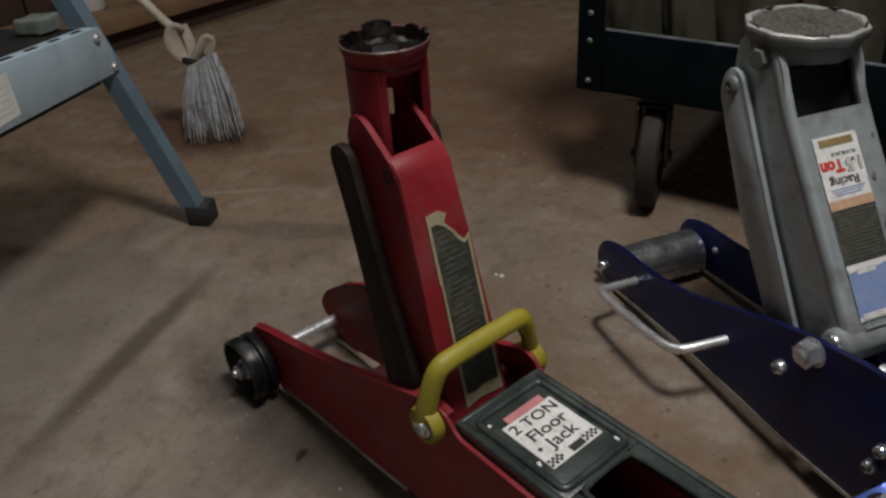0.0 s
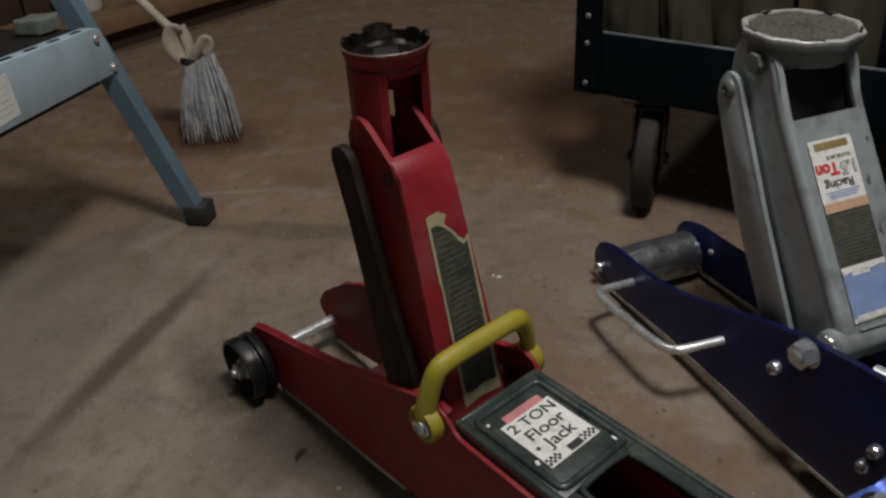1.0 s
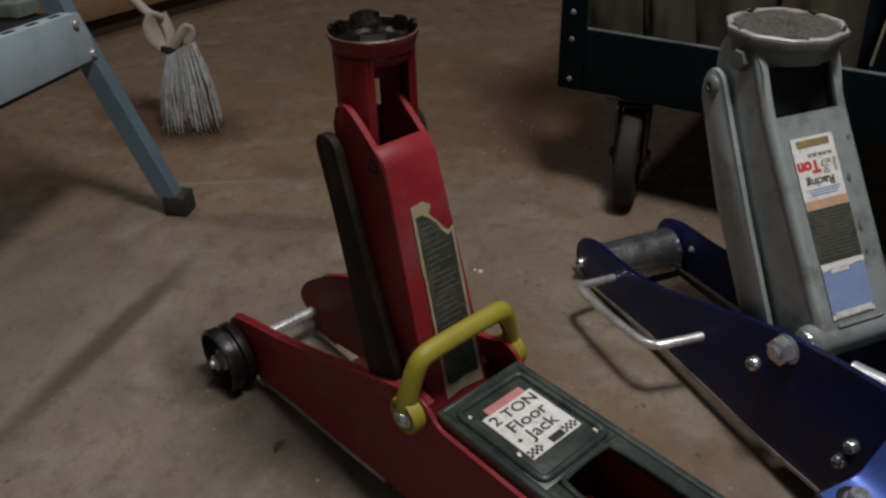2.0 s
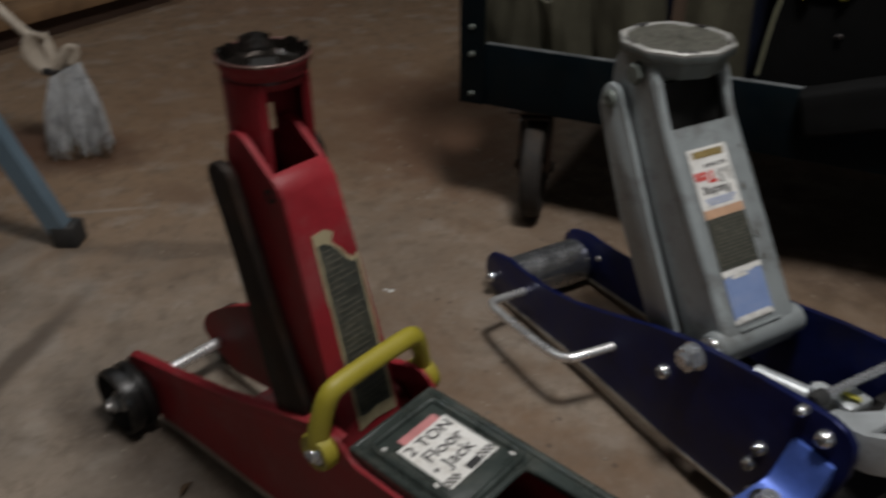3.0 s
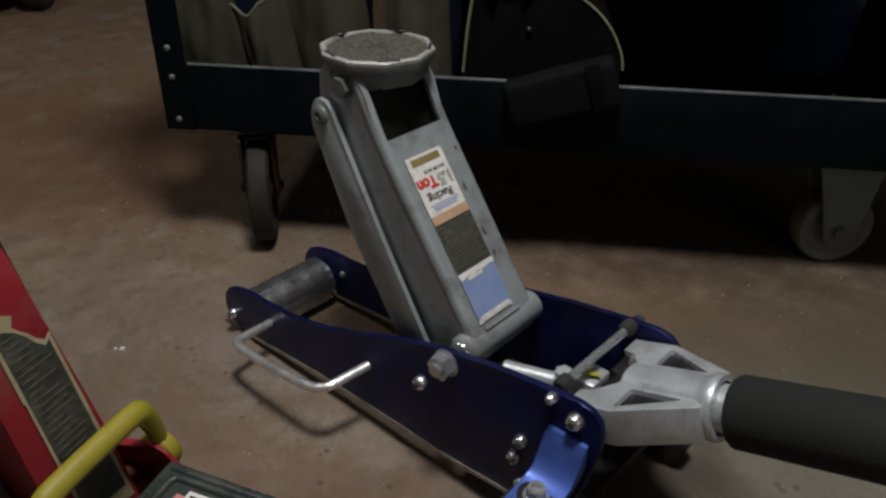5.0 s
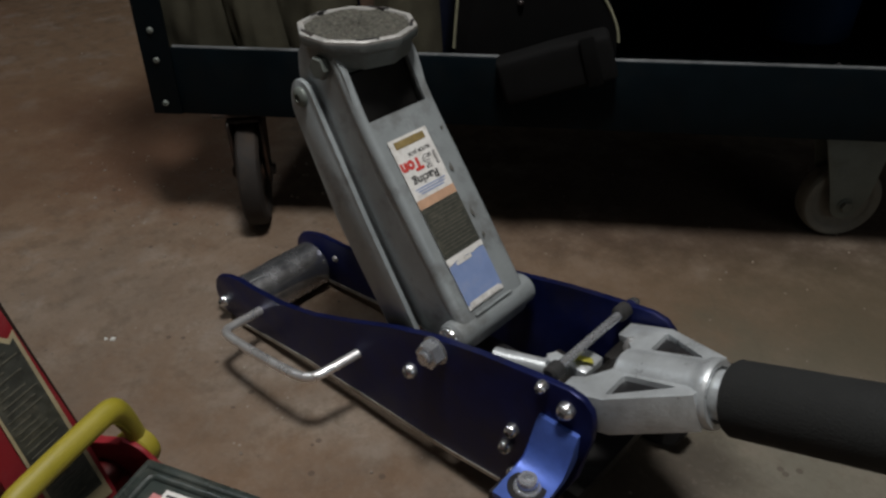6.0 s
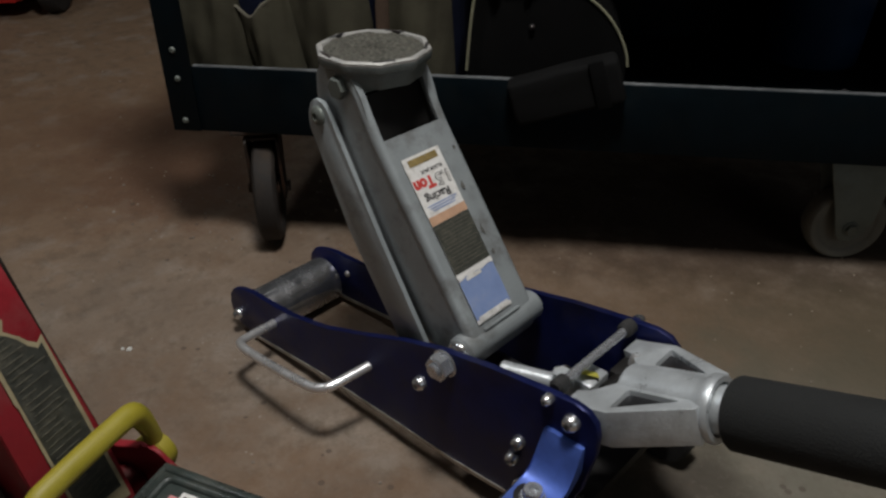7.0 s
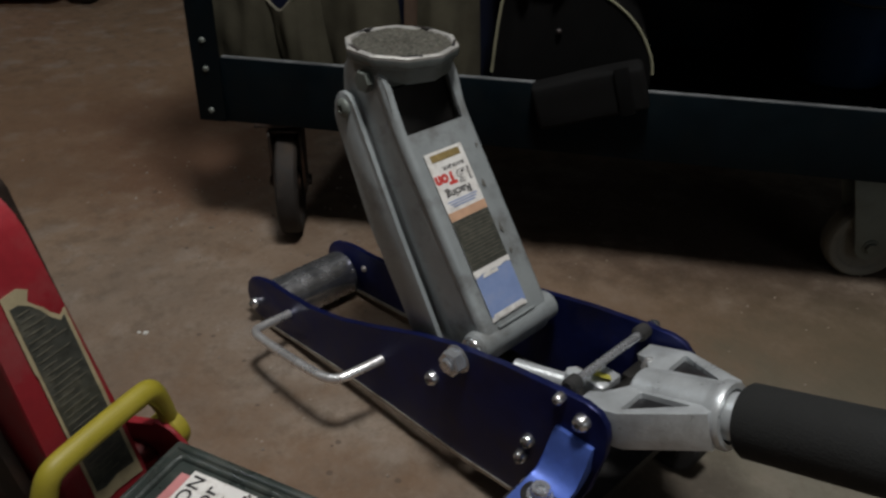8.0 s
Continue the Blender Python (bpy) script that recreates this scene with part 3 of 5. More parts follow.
    part("print_panel", moved(slab(0.043, 0.037, 0.0003), on_face(0.1495, 0.054, 0.0005)), ink_blue, st, "pale blue print panel")
    part("print_bar", moved(slab(0.018, 0.003, 0.0003), on_face(0.1335, 0.05, 0.0009)), paper, st)
    part("print_bar", moved(slab(0.037, 0.0045, 0.0003), on_face(0.1685, 0.054, 0.0009)), paper, st)
    tear = [(-0.0215, -0.002), (-0.0215, 0.003), (-0.014, 0.0022), (-0.008, 0.0036), (0.0, 0.0028), (0.007, 0.0042), (0.012, 0.0026), (0.0215, 0.0046), (0.0215, 0.001), (0.011, 0.0002), (0.004, -0.0012), (-0.006, -0.001)]
    part("torn_edge", moved(prism(tear, 0, 0.0003, 0, "z"), on_face(0.1285, 0.054, 0.0011)), paper, st, "torn white paper edge")
    rng = random.Random(9)
    for q, y, r in ((0.03, 0.092, 0.0016), (0.063, 0.0825, 0.0024), (0.104, 0.0815, 0.0026), (0.125, 0.082, 0.0018)):
        chip = [(r * rng.uniform(0.4, 1.0) * math.cos(a), r * rng.uniform(0.6, 2.2) * math.sin(a)) for a in (0, 0.6, 1.2, 1.9, 2.7, 3.3, 3.9, 4.5, 5.1, 5.7)]
        part("grime_spot", moved(prism(chip, 0, 0.0003, 0, "z"), on_face(q, y, -0.0002)), grime_mat, arm)
    part("face_ridge", tube([on_face(0.178, 0.036).translation, on_face(0.178, 0.082).translation], 0.0012, 8, 0), silver, arm)
    # pump, release rod and cross rod
    part("pump_block", join(box(0.372, 0.415, 0.034, 0.088, 0.07, 0.112, 0.004), rod((0.3, 0.06, 0.085), (0.375, 0.06, 0.085), 0.02)), dark_steel, j, "cast pump block")
    part("valve_cap", join(rod((0.404, 0.035, 0.11), (0.404, 0.035, 0.148), 0.0095), hexagon((0.404, 0.035, 0.148), (0.404, 0.035, 0.153), 0.0075)), cast_alu, j)
    part("valve_arm", rod((0.36, 0.016, 0.142), (0.40, 0.03, 0.143), 0.007), cast_alu, j)
    part("valve_sticker", moved(slab(0.016, 0.011), Matrix.Translation((0.418, 0.05, 0.1495)) @ pose(0, 0, 0, -20, 10, 35)), yellow_cloth, j, "yellow tag")
    part("valve_body", box(0.409, 0.428, 0.04, 0.066, 0.11, 0.147, 0.003), cast_alu, j)
    part("cross_rod", rod((0.4165, 0.012, 0.161), (0.4175, W - 0.012, 0.161), 0.0036), bright_zinc, j)
    for y in (0.007, W - 0.022):
        part("rod_cap", rod((0.417, y, 0.161), (0.417, y + 0.014, 0.161), 0.0065, 20, 0.002), rubber, j, "black rubber rod cap")
    for x, y in ((0.446, 0.062), (0.437, 0.088)):
        part("small_bolt", dome((x, y, 0.14), (x, y, 0.156), 0.006), steel, j)
    part("pump_lever", join(box(0.425, 0.452, 0.068, 0.098, 0.118, 0.146, 0.003), rod((0.436, 0.05, 0.138), (0.436, 0.1, 0.138), 0.008)), black_void, j, "black oily pump lever")
    # black sheet below the pump paints the deep shade between the plates
    part("pump_well_shade", box(0.33, 0.452, 0.006, W - 0.006, 0.05, 0.06, 0), black_void, j)
    # handle socket: a forked casting that tilts up with the handle
    tilt = Matrix.Translation((0.439, 0.0605, 0.1415)) @ pose(0, 0, 0, 0, -19.5, 0)
    for s in (-1, 1):
        rim = [(-0.012, 0.0505), (0.025, 0.0505), (0.08, 0.0245), (0.08, 0.006), (0.012, 0.006), (0.010, 0.0145), (-0.002, 0.029), (-0.012, 0.032)]
        hole = rounded([(0.0235, 0.0445), (0.0235, 0.0185), (0.066, 0.0195)], 0.003, 3)
        bm = bmesh.new()
        for loop in (rim, hole):
            vs = [bm.verts.new((a, b * s, -0.016)) for a, b in loop]
            for i, v in enumerate(vs):
                bm.edges.new((v, vs[(i + 1) % len(vs)]))
        bmesh.ops.triangle_fill(bm, edges=bm.edges[:], use_beauty=True)
        ext = bmesh.ops.extrude_face_region(bm, geom=bm.faces[:])
        bmesh.ops.translate(bm, vec=(0, 0, 0.0292), verts=[e for e in ext["geom"] if isinstance(e, bmesh.types.BMVert)])
        bmesh.ops.recalc_face_normals(bm, faces=bm.faces)
        bmesh.ops.dissolve_limit(bm, angle_limit=0.01, verts=bm.verts, edges=bm.edges)
        sharp = [e for e in bm.edges if len(e.link_faces) == 2 and e.calc_face_angle(0) > 0.5]
        bmesh.ops.bevel(bm, geom=sharp, offset=0.0016, segments=3, affect="EDGES", profile=0.5, clamp_overlap=True)
        sk = part("socket_fork", moved(bm, tilt), cast_alu, j, "cast aluminium handle fork")
        # dark sheet set high in the hole, painted shade for its depth
        part("fork_hole_shade", moved(prism([(0.02, 0.012 * s), (0.02, 0.044 * s), (0.066, 0.022 * s), (0.066, 0.012 * s)], 0.0068, 0.0088, 0, "z"), tilt), dark_steel, sk, "dark sheet giving the fork's hole its shade")
    sock = part("handle_socket", moved(turned((0.011, 0, -0.001), (0.085, 0, -0.001), [(0, 0), (0.019, 0), (0.0208, 0.03), (0.0215, 0.8), (0.0225, 0.86), (0.0245, 0.9), (0.0248, 0.97), (0.0235, 1), (0.0195, 1), (0.0185, 0.9), (0, 0.9)], 44), tilt), cast_alu, j, "cast aluminium handle socket")
    hd = part("handle_tube", moved(rod((0.07, 0, -0.001), (1.05, 0, -0.001), 0.0175, 28), tilt), cast_alu, j)
    part("foam_grip", moved(turned((0.094, 0, -0.001), (0.62, 0, -0.001), [(0.0175, 0), (0.0238, 0), (0.0260, 0.006), (0.0264, 0.994), (0.024, 1), (0.0175, 1)], 44), tilt), foam, hd, "black foam sleeve")
    # rear casters on bright blue brackets
    for s, y in ((-1, 0.0), (1, W)):
        prof = [(0.0, 0.131), (0.004, 0.131), (0.009, 0.121), (0.012, 0.109), (0.018, 0.100), (0.028, 0.0965), (0.055, 0.095), (0.055, 0.09), (0.028, 0.091), (0.015, 0.094), (0.007, 0.104), (0.0, 0.108)]
        br = part("caster_bracket", prism([(y + s * a, b) for a, b in prof], 0.417, 0.452, 0.0015, "x"), blue_bright, j, "bright blue caster bracket")
        part("caster_bolt", join(turned((0.434, y + s * 0.036, 0.096), (0.434, y + s * 0.036, 0.1045), [(0, 0), (0.0078, 0), (0.0078, 0.7), (0.0068, 1), (0.0042, 1), (0.0038, 0.5), (0, 0.5)], 24), rod((0.434, y + s * 0.036, 0.0955), (0.434, y + s * 0.036, 0.0972), 0.0102)), bright_zinc, br)
        # no recess is cut: a black disc paints its shade
        part("bolt_recess_shade", rod((0.434, y + s * 0.036, 0.0945), (0.434, y + s * 0.036, 0.0964), 0.0145, 28, 0.0004), black_void, br, "flat black disc for the shaded recess round the bolt")
        c = part("caster_fork", join(box(0.412, 0.448, y + s * 0.036 - 0.017, y + s * 0.036 + 0.017, 0.07, 0.09, 0.002), box(0.42, 0.455, y + s * 0.036 - 0.017, y + s * 0.036 - 0.014, 0.022, 0.075, 0.001), box(0.42, 0.455, y + s * 0.036 + 0.014, y + s * 0.036 + 0.017, 0.022, 0.075, 0.001)), dark_steel, j)
        part("caster_wheel", turned((0.442, y + s * 0.036 - 0.012, 0.03), (0.442, y + s * 0.036 + 0.012, 0.03), [(0, 0), (0.027, 0), (0.03, 0.12), (0.03, 0.88), (0.027, 1), (0, 1)], 28), rubber, c)
    return j


racing_jack()


# ---- red two-ton jack ----
def red_jack():
    j = thing("trolley_jack", pose(-0.007, -0.365, 0, 0, 0, 20.2), "red two-ton trolley floor jack, raised, with yellow carry handle", "floor jack", "floor jacks")
    top = [(-0.021, 0.046), (-0.018, 0.058), (-0.01, 0.068), (0.002, 0.073), (0.03, 0.081), (0.075, 0.092), (0.156, 0.116), (0.225, 0.141), (0.262, 0.155), (0.285, 0.162), (0.301, 0.160), (0.308, 0.146), (0.5, 0.144), (0.56, 0.136)]
    low = [(0.575, 0.1), (0.56, 0.05), (0.4, 0.044), (0.24, 0.036), (0.18, 0.029), (0.097, 0.022), (0.03, 0.012), (0.012, 0.014), (-0.012, 0.03)]
    for s in (-1, 1):
        y0, y1 = sorted((0.046 * s, 0.0425 * s))
        crest = top if s < 0 else [(-0.027, 0.042), (-0.02, 0.055), (-0.008, 0.07), (0.013, 0.084), (0.04, 0.102), (0.07, 0.117), (0.1, 0.127), (0.156, 0.138), (0.225, 0.148)] + top[8:]
        p = part("side_plate", prism(rounded(crest + low, 0.008, 3), y0, y1, 0.001), red_paint, j)
        lead = crest[1 if s < 0 else 3:11]
        # the upper edge is rolled inwards
        roll = bmesh.new()
        rows = [[roll.verts.new((x, q * s, z + h)) for q, h in ((0.0472, -0.015), (0.0468, -0.009), (0.0455, -0.0035), (0.0425, 0.0006), (0.0385, 0.0014))] for x, z in lead]
        for a, b in zip(rows, rows[1:]):
            for n in range(4):
                roll.faces.new((a[n], a[n + 1], b[n + 1], b[n]))
        bmesh.ops.recalc_face_normals(roll, faces=roll.faces)
        bmesh.ops.solidify(roll, geom=roll.faces[:], thickness=0.0012)
        part("rolled_edge", roll, red_paint, p)
        edge = [(x, z - 0.004) for x, z in low[3:7]] + [(x, z + 0.001) for x, z in low[3:7]][::-1]
        if s < 0:
            part("bottom_edge", prism(edge, min(0.036 * s, 0.047 * s), max(0.036 * s, 0.047 * s), 0.0006), edge_steel, p, "bare metal lower edge")
        w = part("front_wheel", turned((0.004, s * 0.0495, 0.034), (0.004, s * 0.0765, 0.034), [(0.008, 0), (0.0325, 0), (0.034, 0.1), (0.034, 0.34), (0.030, 0.4), (0.030, 0.52), (0.034, 0.58), (0.034, 0.94), (0.033, 1.0), (0.0305, 1.0), (0.0285, 0.6), (0.025, 0.35), (0.014, 0.35), (0.012, 0.7), (0, 0.7)], 44), black_iron, j, "dark grooved wheel")
        part("wheel_nut", join(rod((0.004, s * 0.069, 0.034), (0.004, s * 0.0725, 0.034), 0.0115), hexagon((0.004, s * 0.0725, 0.034), (0.004, s * 0.080, 0.034), 0.0085), rod((0.004, s * 0.080, 0.034), (0.004, s * 0.084, 0.034), 0.0045)), steel, w)
        c = part("rear_caster", join(box(0.52, 0.55, s * 0.06 - 0.016, s * 0.06 + 0.016, 0.07, 0.078, 0.002), box(0.52, 0.55, s * 0.06 - 0.016, s * 0.06 - 0.013, 0.02, 0.075, 0.001), box(0.52, 0.55, s * 0.06 + 0.013, s * 0.06 + 0.016, 0.02, 0.075, 0.001)), dark_steel, j)
        part("caster_wheel", turned((0.54, s * 0.06 - 0.011, 0.028), (0.54, s * 0.06 + 0.011, 0.028), [(0, 0), (0.025, 0), (0.028, 0.12), (0.028, 0.88), (0.025, 1), (0, 1)], 28), rubber, c)
    part("front_axle", rod((0.002, -0.07, 0.0365), (0.002, 0.07, 0.0365), 0.0062), bar_chrome, j, "bright steel axle")
    part("frame_floor", box(0.10, 0.565, -0.042, 0.042, 0.034, 0.038, 0), red_dark, j)
    part("frame_end", box(0.562, 0.567, -0.042, 0.042, 0.04, 0.13, 0.001), red_dark, j)
    part("ram", join(rod((0.25, 0, 0.085), (0.48, 0, 0.085), 0.026), box(0.44, 0.5, -0.036, 0.036, 0.05, 0.115, 0.004)), red_dark, j, "darker red hydraulic ram")
    # lift arm
    side = rounded([(0.196, 0.345), (0.206, 0.356), (0.216, 0.353), (0.242, 0.331), (0.2495, 0.3225), (0.262, 0.256), (0.274, 0.194), (0.287, 0.13), (0.275, 0.112), (0.25, 0.115), (0.222, 0.2), (0.197, 0.3)], 0.006, 3)
    face = [(0.238, 0.333), (0.244, 0.331), (0.251, 0.322), (0.2635, 0.256), (0.2755, 0.194), (0.289, 0.128), (0.285, 0.127), (0.272, 0.193), (0.26, 0.255), (0.2475, 0.3195), (0.241, 0.328)]
    body = join(prism(side, -0.031, -0.0265, 0.002, segs=3), prism(side, 0.0215, 0.026, 0.002, segs=3), prism(face, -0.0305, 0.0255, 0.0016))
    for v in body.verts:  # the channel narrows towards its top
        if v.co.y > 0:
            v.co.y -= 0.012 * min(1.0, max(0.0, (v.co.z - 0.17) / 0.15))
    arm = part("lift_arm", body, red_paint, j, "red lift arm with peeling label")
    part("arm_hole", turned((0.238, -0.0300, 0.3195), (0.238, -0.0314, 0.3195), [(0, 0), (0.005, 0), (0.005, 1), (0.0028, 1), (0.0022, 0.3), (0, 0.3)], 18), black_void, arm)
    part("pivot_tube", rod((0.268, -0.042, 0.125), (0.268, 0.042, 0.125), 0.014), red_dark, arm)
    link = rounded([(0.186, 0.327), (0.196, 0.335), (0.209, 0.331), (0.232, 0.25), (0.262, 0.16), (0.25, 0.12), (0.228, 0.13), (0.208, 0.235), (0.200, 0.275)], 0.006, 3)
    part("link_bar", prism(link, -0.0415, -0.0345, 0.001), link_dark, j, "dark rusty levelling link")
    part("link_bar", prism(link, 0.0305, 0.0375, 0.001), link_dark, j, "dark rusty levelling link")
    # peeling label on the arm
    fx = Vector((0.0375, 0, -0.192)).normalized()
    fn = Vector((0.192, 0, 0.0375)).normalized()
    base = Matrix(((0, 1, 0, 0), (*(-fx), 0), (*fn, 0), (0, 0, 0, 1))).transposed()

    def on_face(s, y, up=0.0):
        return Matrix.Translation(Vector((0.2508, y, 0.3225)) + fx * s + fn * (0.0004 + up)) @ base

    rng = random.Random(7)
    torn = [(-0.017, 0.0), (-0.0165, 0.05), (-0.0155, 0.054), (-0.0148, 0.156), (0.0, 0.154), (0.022, 0.157), (0.0165, 0.024), (0.012, 0.027), (0.007, 0.022), (0.004, 0.017), (0.001, 0.014), (-0.003, 0.009), (0.0, 0.003), (-0.006, -0.001)]
    lab = part("label", moved(prism([(x, -0.032 - y) for x, y in torn], 0, 0.0004, 0, "z"), on_face(0, 0)), cream, arm, "torn cream-edged warning label")
    panel = [(-0.0145, 0.008), (-0.0123, 0.144), (-0.006, 0.146), (0.004, 0.144), (0.0185, 0.146), (0.0142, 0.028), (0.011, 0.03), (0.006, 0.025), (0.002, 0.018), (-0.003, 0.012), (-0.009, 0.008)]
    pan = part("print_panel", moved(prism([(x, -0.032 - y) for x, y in panel], 0, 0.0003, 0, "z"), on_face(0, 0, 0.0005)), ink_olive, lab)
    for k in range(28):
        y = 0.014 + 0.0046 * k
        x1 = -0.001 if y < 0.02 else 0.009 if y < 0.032 else 0.013 + 0.003 * (y - 0.03) / 0.1
        x0 = -0.0132 + 0.0018 * y / 0.136
        a = x0 + rng.uniform(0, 0.002)
        b = x1 - rng.uniform(0, 0.016)
        part("print_line", moved(box(a, b, -0.032 - y, -0.0312 - y, 0, 0.0003, 0), on_face(0, 0, 0.0008)), faint_print, pan)
    # saddle post: a tube open to the rear, with a slot in its back
    px_, py_ = 0.206, 0.0
    bm = bmesh.new()
    n = 48
    for i in range(n):
        a0, a1 = radians(38 + i * 284 / n), radians(38 + (i + 1) * 284 / n)
        mid = math.degrees((a0 + a1) / 2)
        spans = [(0.3, 0.335), (0.356, 0.385)] if 138 < mid < 160 else [(0.3, 0.385)]
        for z0, z1 in spans:
            v = []
            for r in (0.0275, 0.0225):
                for a in (a0, a1):
                    for z in (z0, z1):
                        v.append(bm.verts.new((px_ + r * math.cos(a), py_ + r * math.sin(a), z)))
            for f in ((0, 2, 3, 1), (4, 5, 7, 6), (0, 4, 6, 2), (1, 3, 7, 5), (0, 1, 5, 4), (2, 6, 7, 3)):
                bm.faces.new([v[q] for q in f])
    bmesh.ops.remove_doubles(bm, verts=bm.verts, dist=1e-5)
    post = part("saddle_post", bm, red_paint, j, "red saddle post, open behind")
    part("post_floor", moved(lathe([(0, 0), (0.0225, 0), (0.0225, 0.012), (0, 0.012)], 24), Matrix.Translation((px_, py_, 0.296))), red_dark, post)
    part("post_collar", moved(lathe([(0.0225, 0), (0.0268, 0), (0.0262, 0.003), (0.0225, 0.003)], 40), Matrix.Translation((px_, py_, 0.3845))), red_dark, post)
    top_m = Matrix.Translation((px_, py_, 0.397))
    cup = part("saddle", moved(lathe([(0, -0.017), (0.0245, -0.017), (0.0255, -0.0125), (0.0285, -0.0055), (0.0301, -0.001), (0.0300, 0.0004), (0.0288, 0.0002), (0.0274, -0.010), (0, -0.012)], 48), top_m), red_paint, j, "worn red cupped saddle with raised lugs")
    part("rim_edge", moved(lathe([(0.0302, -0.0008), (0.0303, 0.0006), (0.0296, 0.0012), (0.0288, 0.0009), (0.0286, -0.0005), (0.0302, -0.0008)], 48), top_m), rim_brown, cup, "rim worn to bare brown metal")
    part("saddle_bowl", moved(lathe([(0.0288, 0.0005), (0.0272, -0.005), (0.022, -0.0075), (0.0165, -0.0078), (0.015, -0.0068), (0, -0.0068)], 48), top_m), cup_iron, cup, "oily dark metal bowl")
    for a, w, h in ((154, 42, 0.0058), (222, 26, 0.0034), (100, 22, 0.0034), (62, 26, 0.0052), (195, 16, 0.0024)):
        bm = bmesh.new()
        rows = []
        for k in range(7):
            t = radians(a + (k / 6 - 0.5) * w)
            hh = h * (0.35 + 0.65 * math.sin(math.pi * (0.15 + 0.7 * k / 6)))
            rows.append([bm.verts.new((r * math.cos(t), r * math.sin(t), z)) for r, z in ((0.0299, -0.001), (0.0292, hh), (0.0268, hh), (0.0245, -0.0075))])
        for p, q in zip(rows, rows[1:]):
            for i in range(4):
                bm.faces.new((p[i], p[(i + 1) % 4], q[(i + 1) % 4], q[i]))
        bm.faces.new(rows[0])
        bm.faces.new(rows[-1][::-1])
        part("lug", moved(bm, top_m), cup_iron, cup)
    part("saddle_socket", moved(box(-0.0115, 0.0115, -0.0085, 0.0085, -0.0069, -0.0064, 0), Matrix.Translation((px_, py_, 0.397)) @ pose(0, 0, 0, 0, 0, -35)), black_void, cup)
    # yellow carry handle
    hd = part("carry_handle", tube([(0.2865, -0.0535, 0.150), (0.287, -0.0525, 0.162), (0.289, -0.0455, 0.186), (0.290, -0.0395, 0.1955), (0.290, -0.028, 0.1965), (0.290, 0.0, 0.197), (0.290, 0.030, 0.1965), (0.290, 0.0405, 0.1955), (0.289, 0.0465, 0.186), (0.287, 0.0525, 0.162), (0.2865, 0.0535, 0.150)],
                                   0.0074, 16, 3, 0.8, lambda t: 1.0 + 0.22 * abs(2 * t - 1) ** 4), yellow, j, "yellow plastic carry handle")
    part("handle_gusset", prism([(0.030, 0.193), (0.0435, 0.189), (0.0485, 0.166), (0.0455, 0.164), (0.041, 0.180)], 0.2865, 0.2925, 0.001, "x"), yellow, hd)
    for s in (-1, 1):
        part("handle_boss", turned((0.2865, s * 0.0465, 0.148), (0.2865, s * 0.0575, 0.148), [(0, 0), (0.0135, 0), (0.015, 0.15), (0.015, 0.75), (0.0138, 1), (0.0105, 1), (0.0098, 0.8), (0, 0.8)], 32), yellow, hd)
        part("handle_bolt", join(rod((0.2865, s * 0.0565, 0.148), (0.2865, s * 0.0582, 0.148), 0.0092), turned((0.2865, s * 0.0582, 0.148), (0.2865, s * 0.0615, 0.148), [(0, 0), (0.0066, 0), (0.0064, 0.5), (0.005, 0.9), (0.003, 1), (0.0026, 0.5), (0, 0.5)], 20)), bright_zinc, hd)
    # dark green cover with its sticker
    cv = part("cover", box(0.3065, 0.404, -0.0355, 0.0355, 0.1515, 0.1545, 0.001), cover_green, j, "dark green cover plate with scuffed raised edge")
    part("cover_front", box(0.305, 0.3095, -0.0418, 0.0418, 0.138, 0.1555, 0.0018, 3), cover_green, cv)
    for q in (-1, 1):
        part("cover_strip", box(0.404, 0.562, min(0.0255 * q, 0.0355 * q), max(0.0255 * q, 0.0355 * q), 0.1515, 0.1545, 0.001), cover_green, cv)
        part("cover_rim", box(0.3065, 0.562, min(0.0355 * q, 0.0418 * q), max(0.0355 * q, 0.0418 * q), 0.1475, 0.1556, 0.002, 3), cover_green, cv)
        part("cover_flange", box(0.3065, 0.562, min(0.0392 * q, 0.0416 * q), max(0.0392 * q, 0.0416 * q), 0.13, 0.148, 0.001), cover_green, cv)
    part("handle_yoke", box(0.47, 0.53, -0.024, 0.024, 0.09, 0.135, 0.006, 3), red_paint, j)
    part("release_valve", join(rod((0.455, 0.012, 0.105), (0.455, 0.012, 0.138), 0.006), hexagon((0.455, 0.012, 0.138), (0.455, 0.012, 0.145), 0.0075)), chrome, j)
    ring = rounded([(0.316, -0.0315), (0.316, 0.0315), (0.3985, 0.0315), (0.3985, -0.0315)], 0.006, 4)
    part("raised_bead", tube([(a, b, 0.1548) for a, b in ring + ring[:1]], 0.003, 10, 0), cover_green, cv)
    part("opening_bead", tube([(0.56, -0.026, 0.155), (0.409, -0.026, 0.155), (0.405, -0.018, 0.155), (0.405, 0.018, 0.155), (0.409, 0.026, 0.155), (0.56, 0.026, 0.155)], 0.0022, 8, 2), cover_green, cv)
    on = Matrix.Translation((0.3545, 0.001, 0.1548)) @ Matrix(((0, -1, 0, 0), (1, 0, 0, 0), (0, 0, 1, 0), (0, 0, 0, 1)))
    stk = part("sticker", moved(slab(0.048, 0.049), on @ Matrix.Translation((0, -0.003, 0))), paper, cv, "white floor jack sticker")
    part("brand_bar", moved(slab(0.036, 0.0068, 0.0004), on @ Matrix.Translation((0.001, 0.0245, 0.0002))), ink_pink, stk)
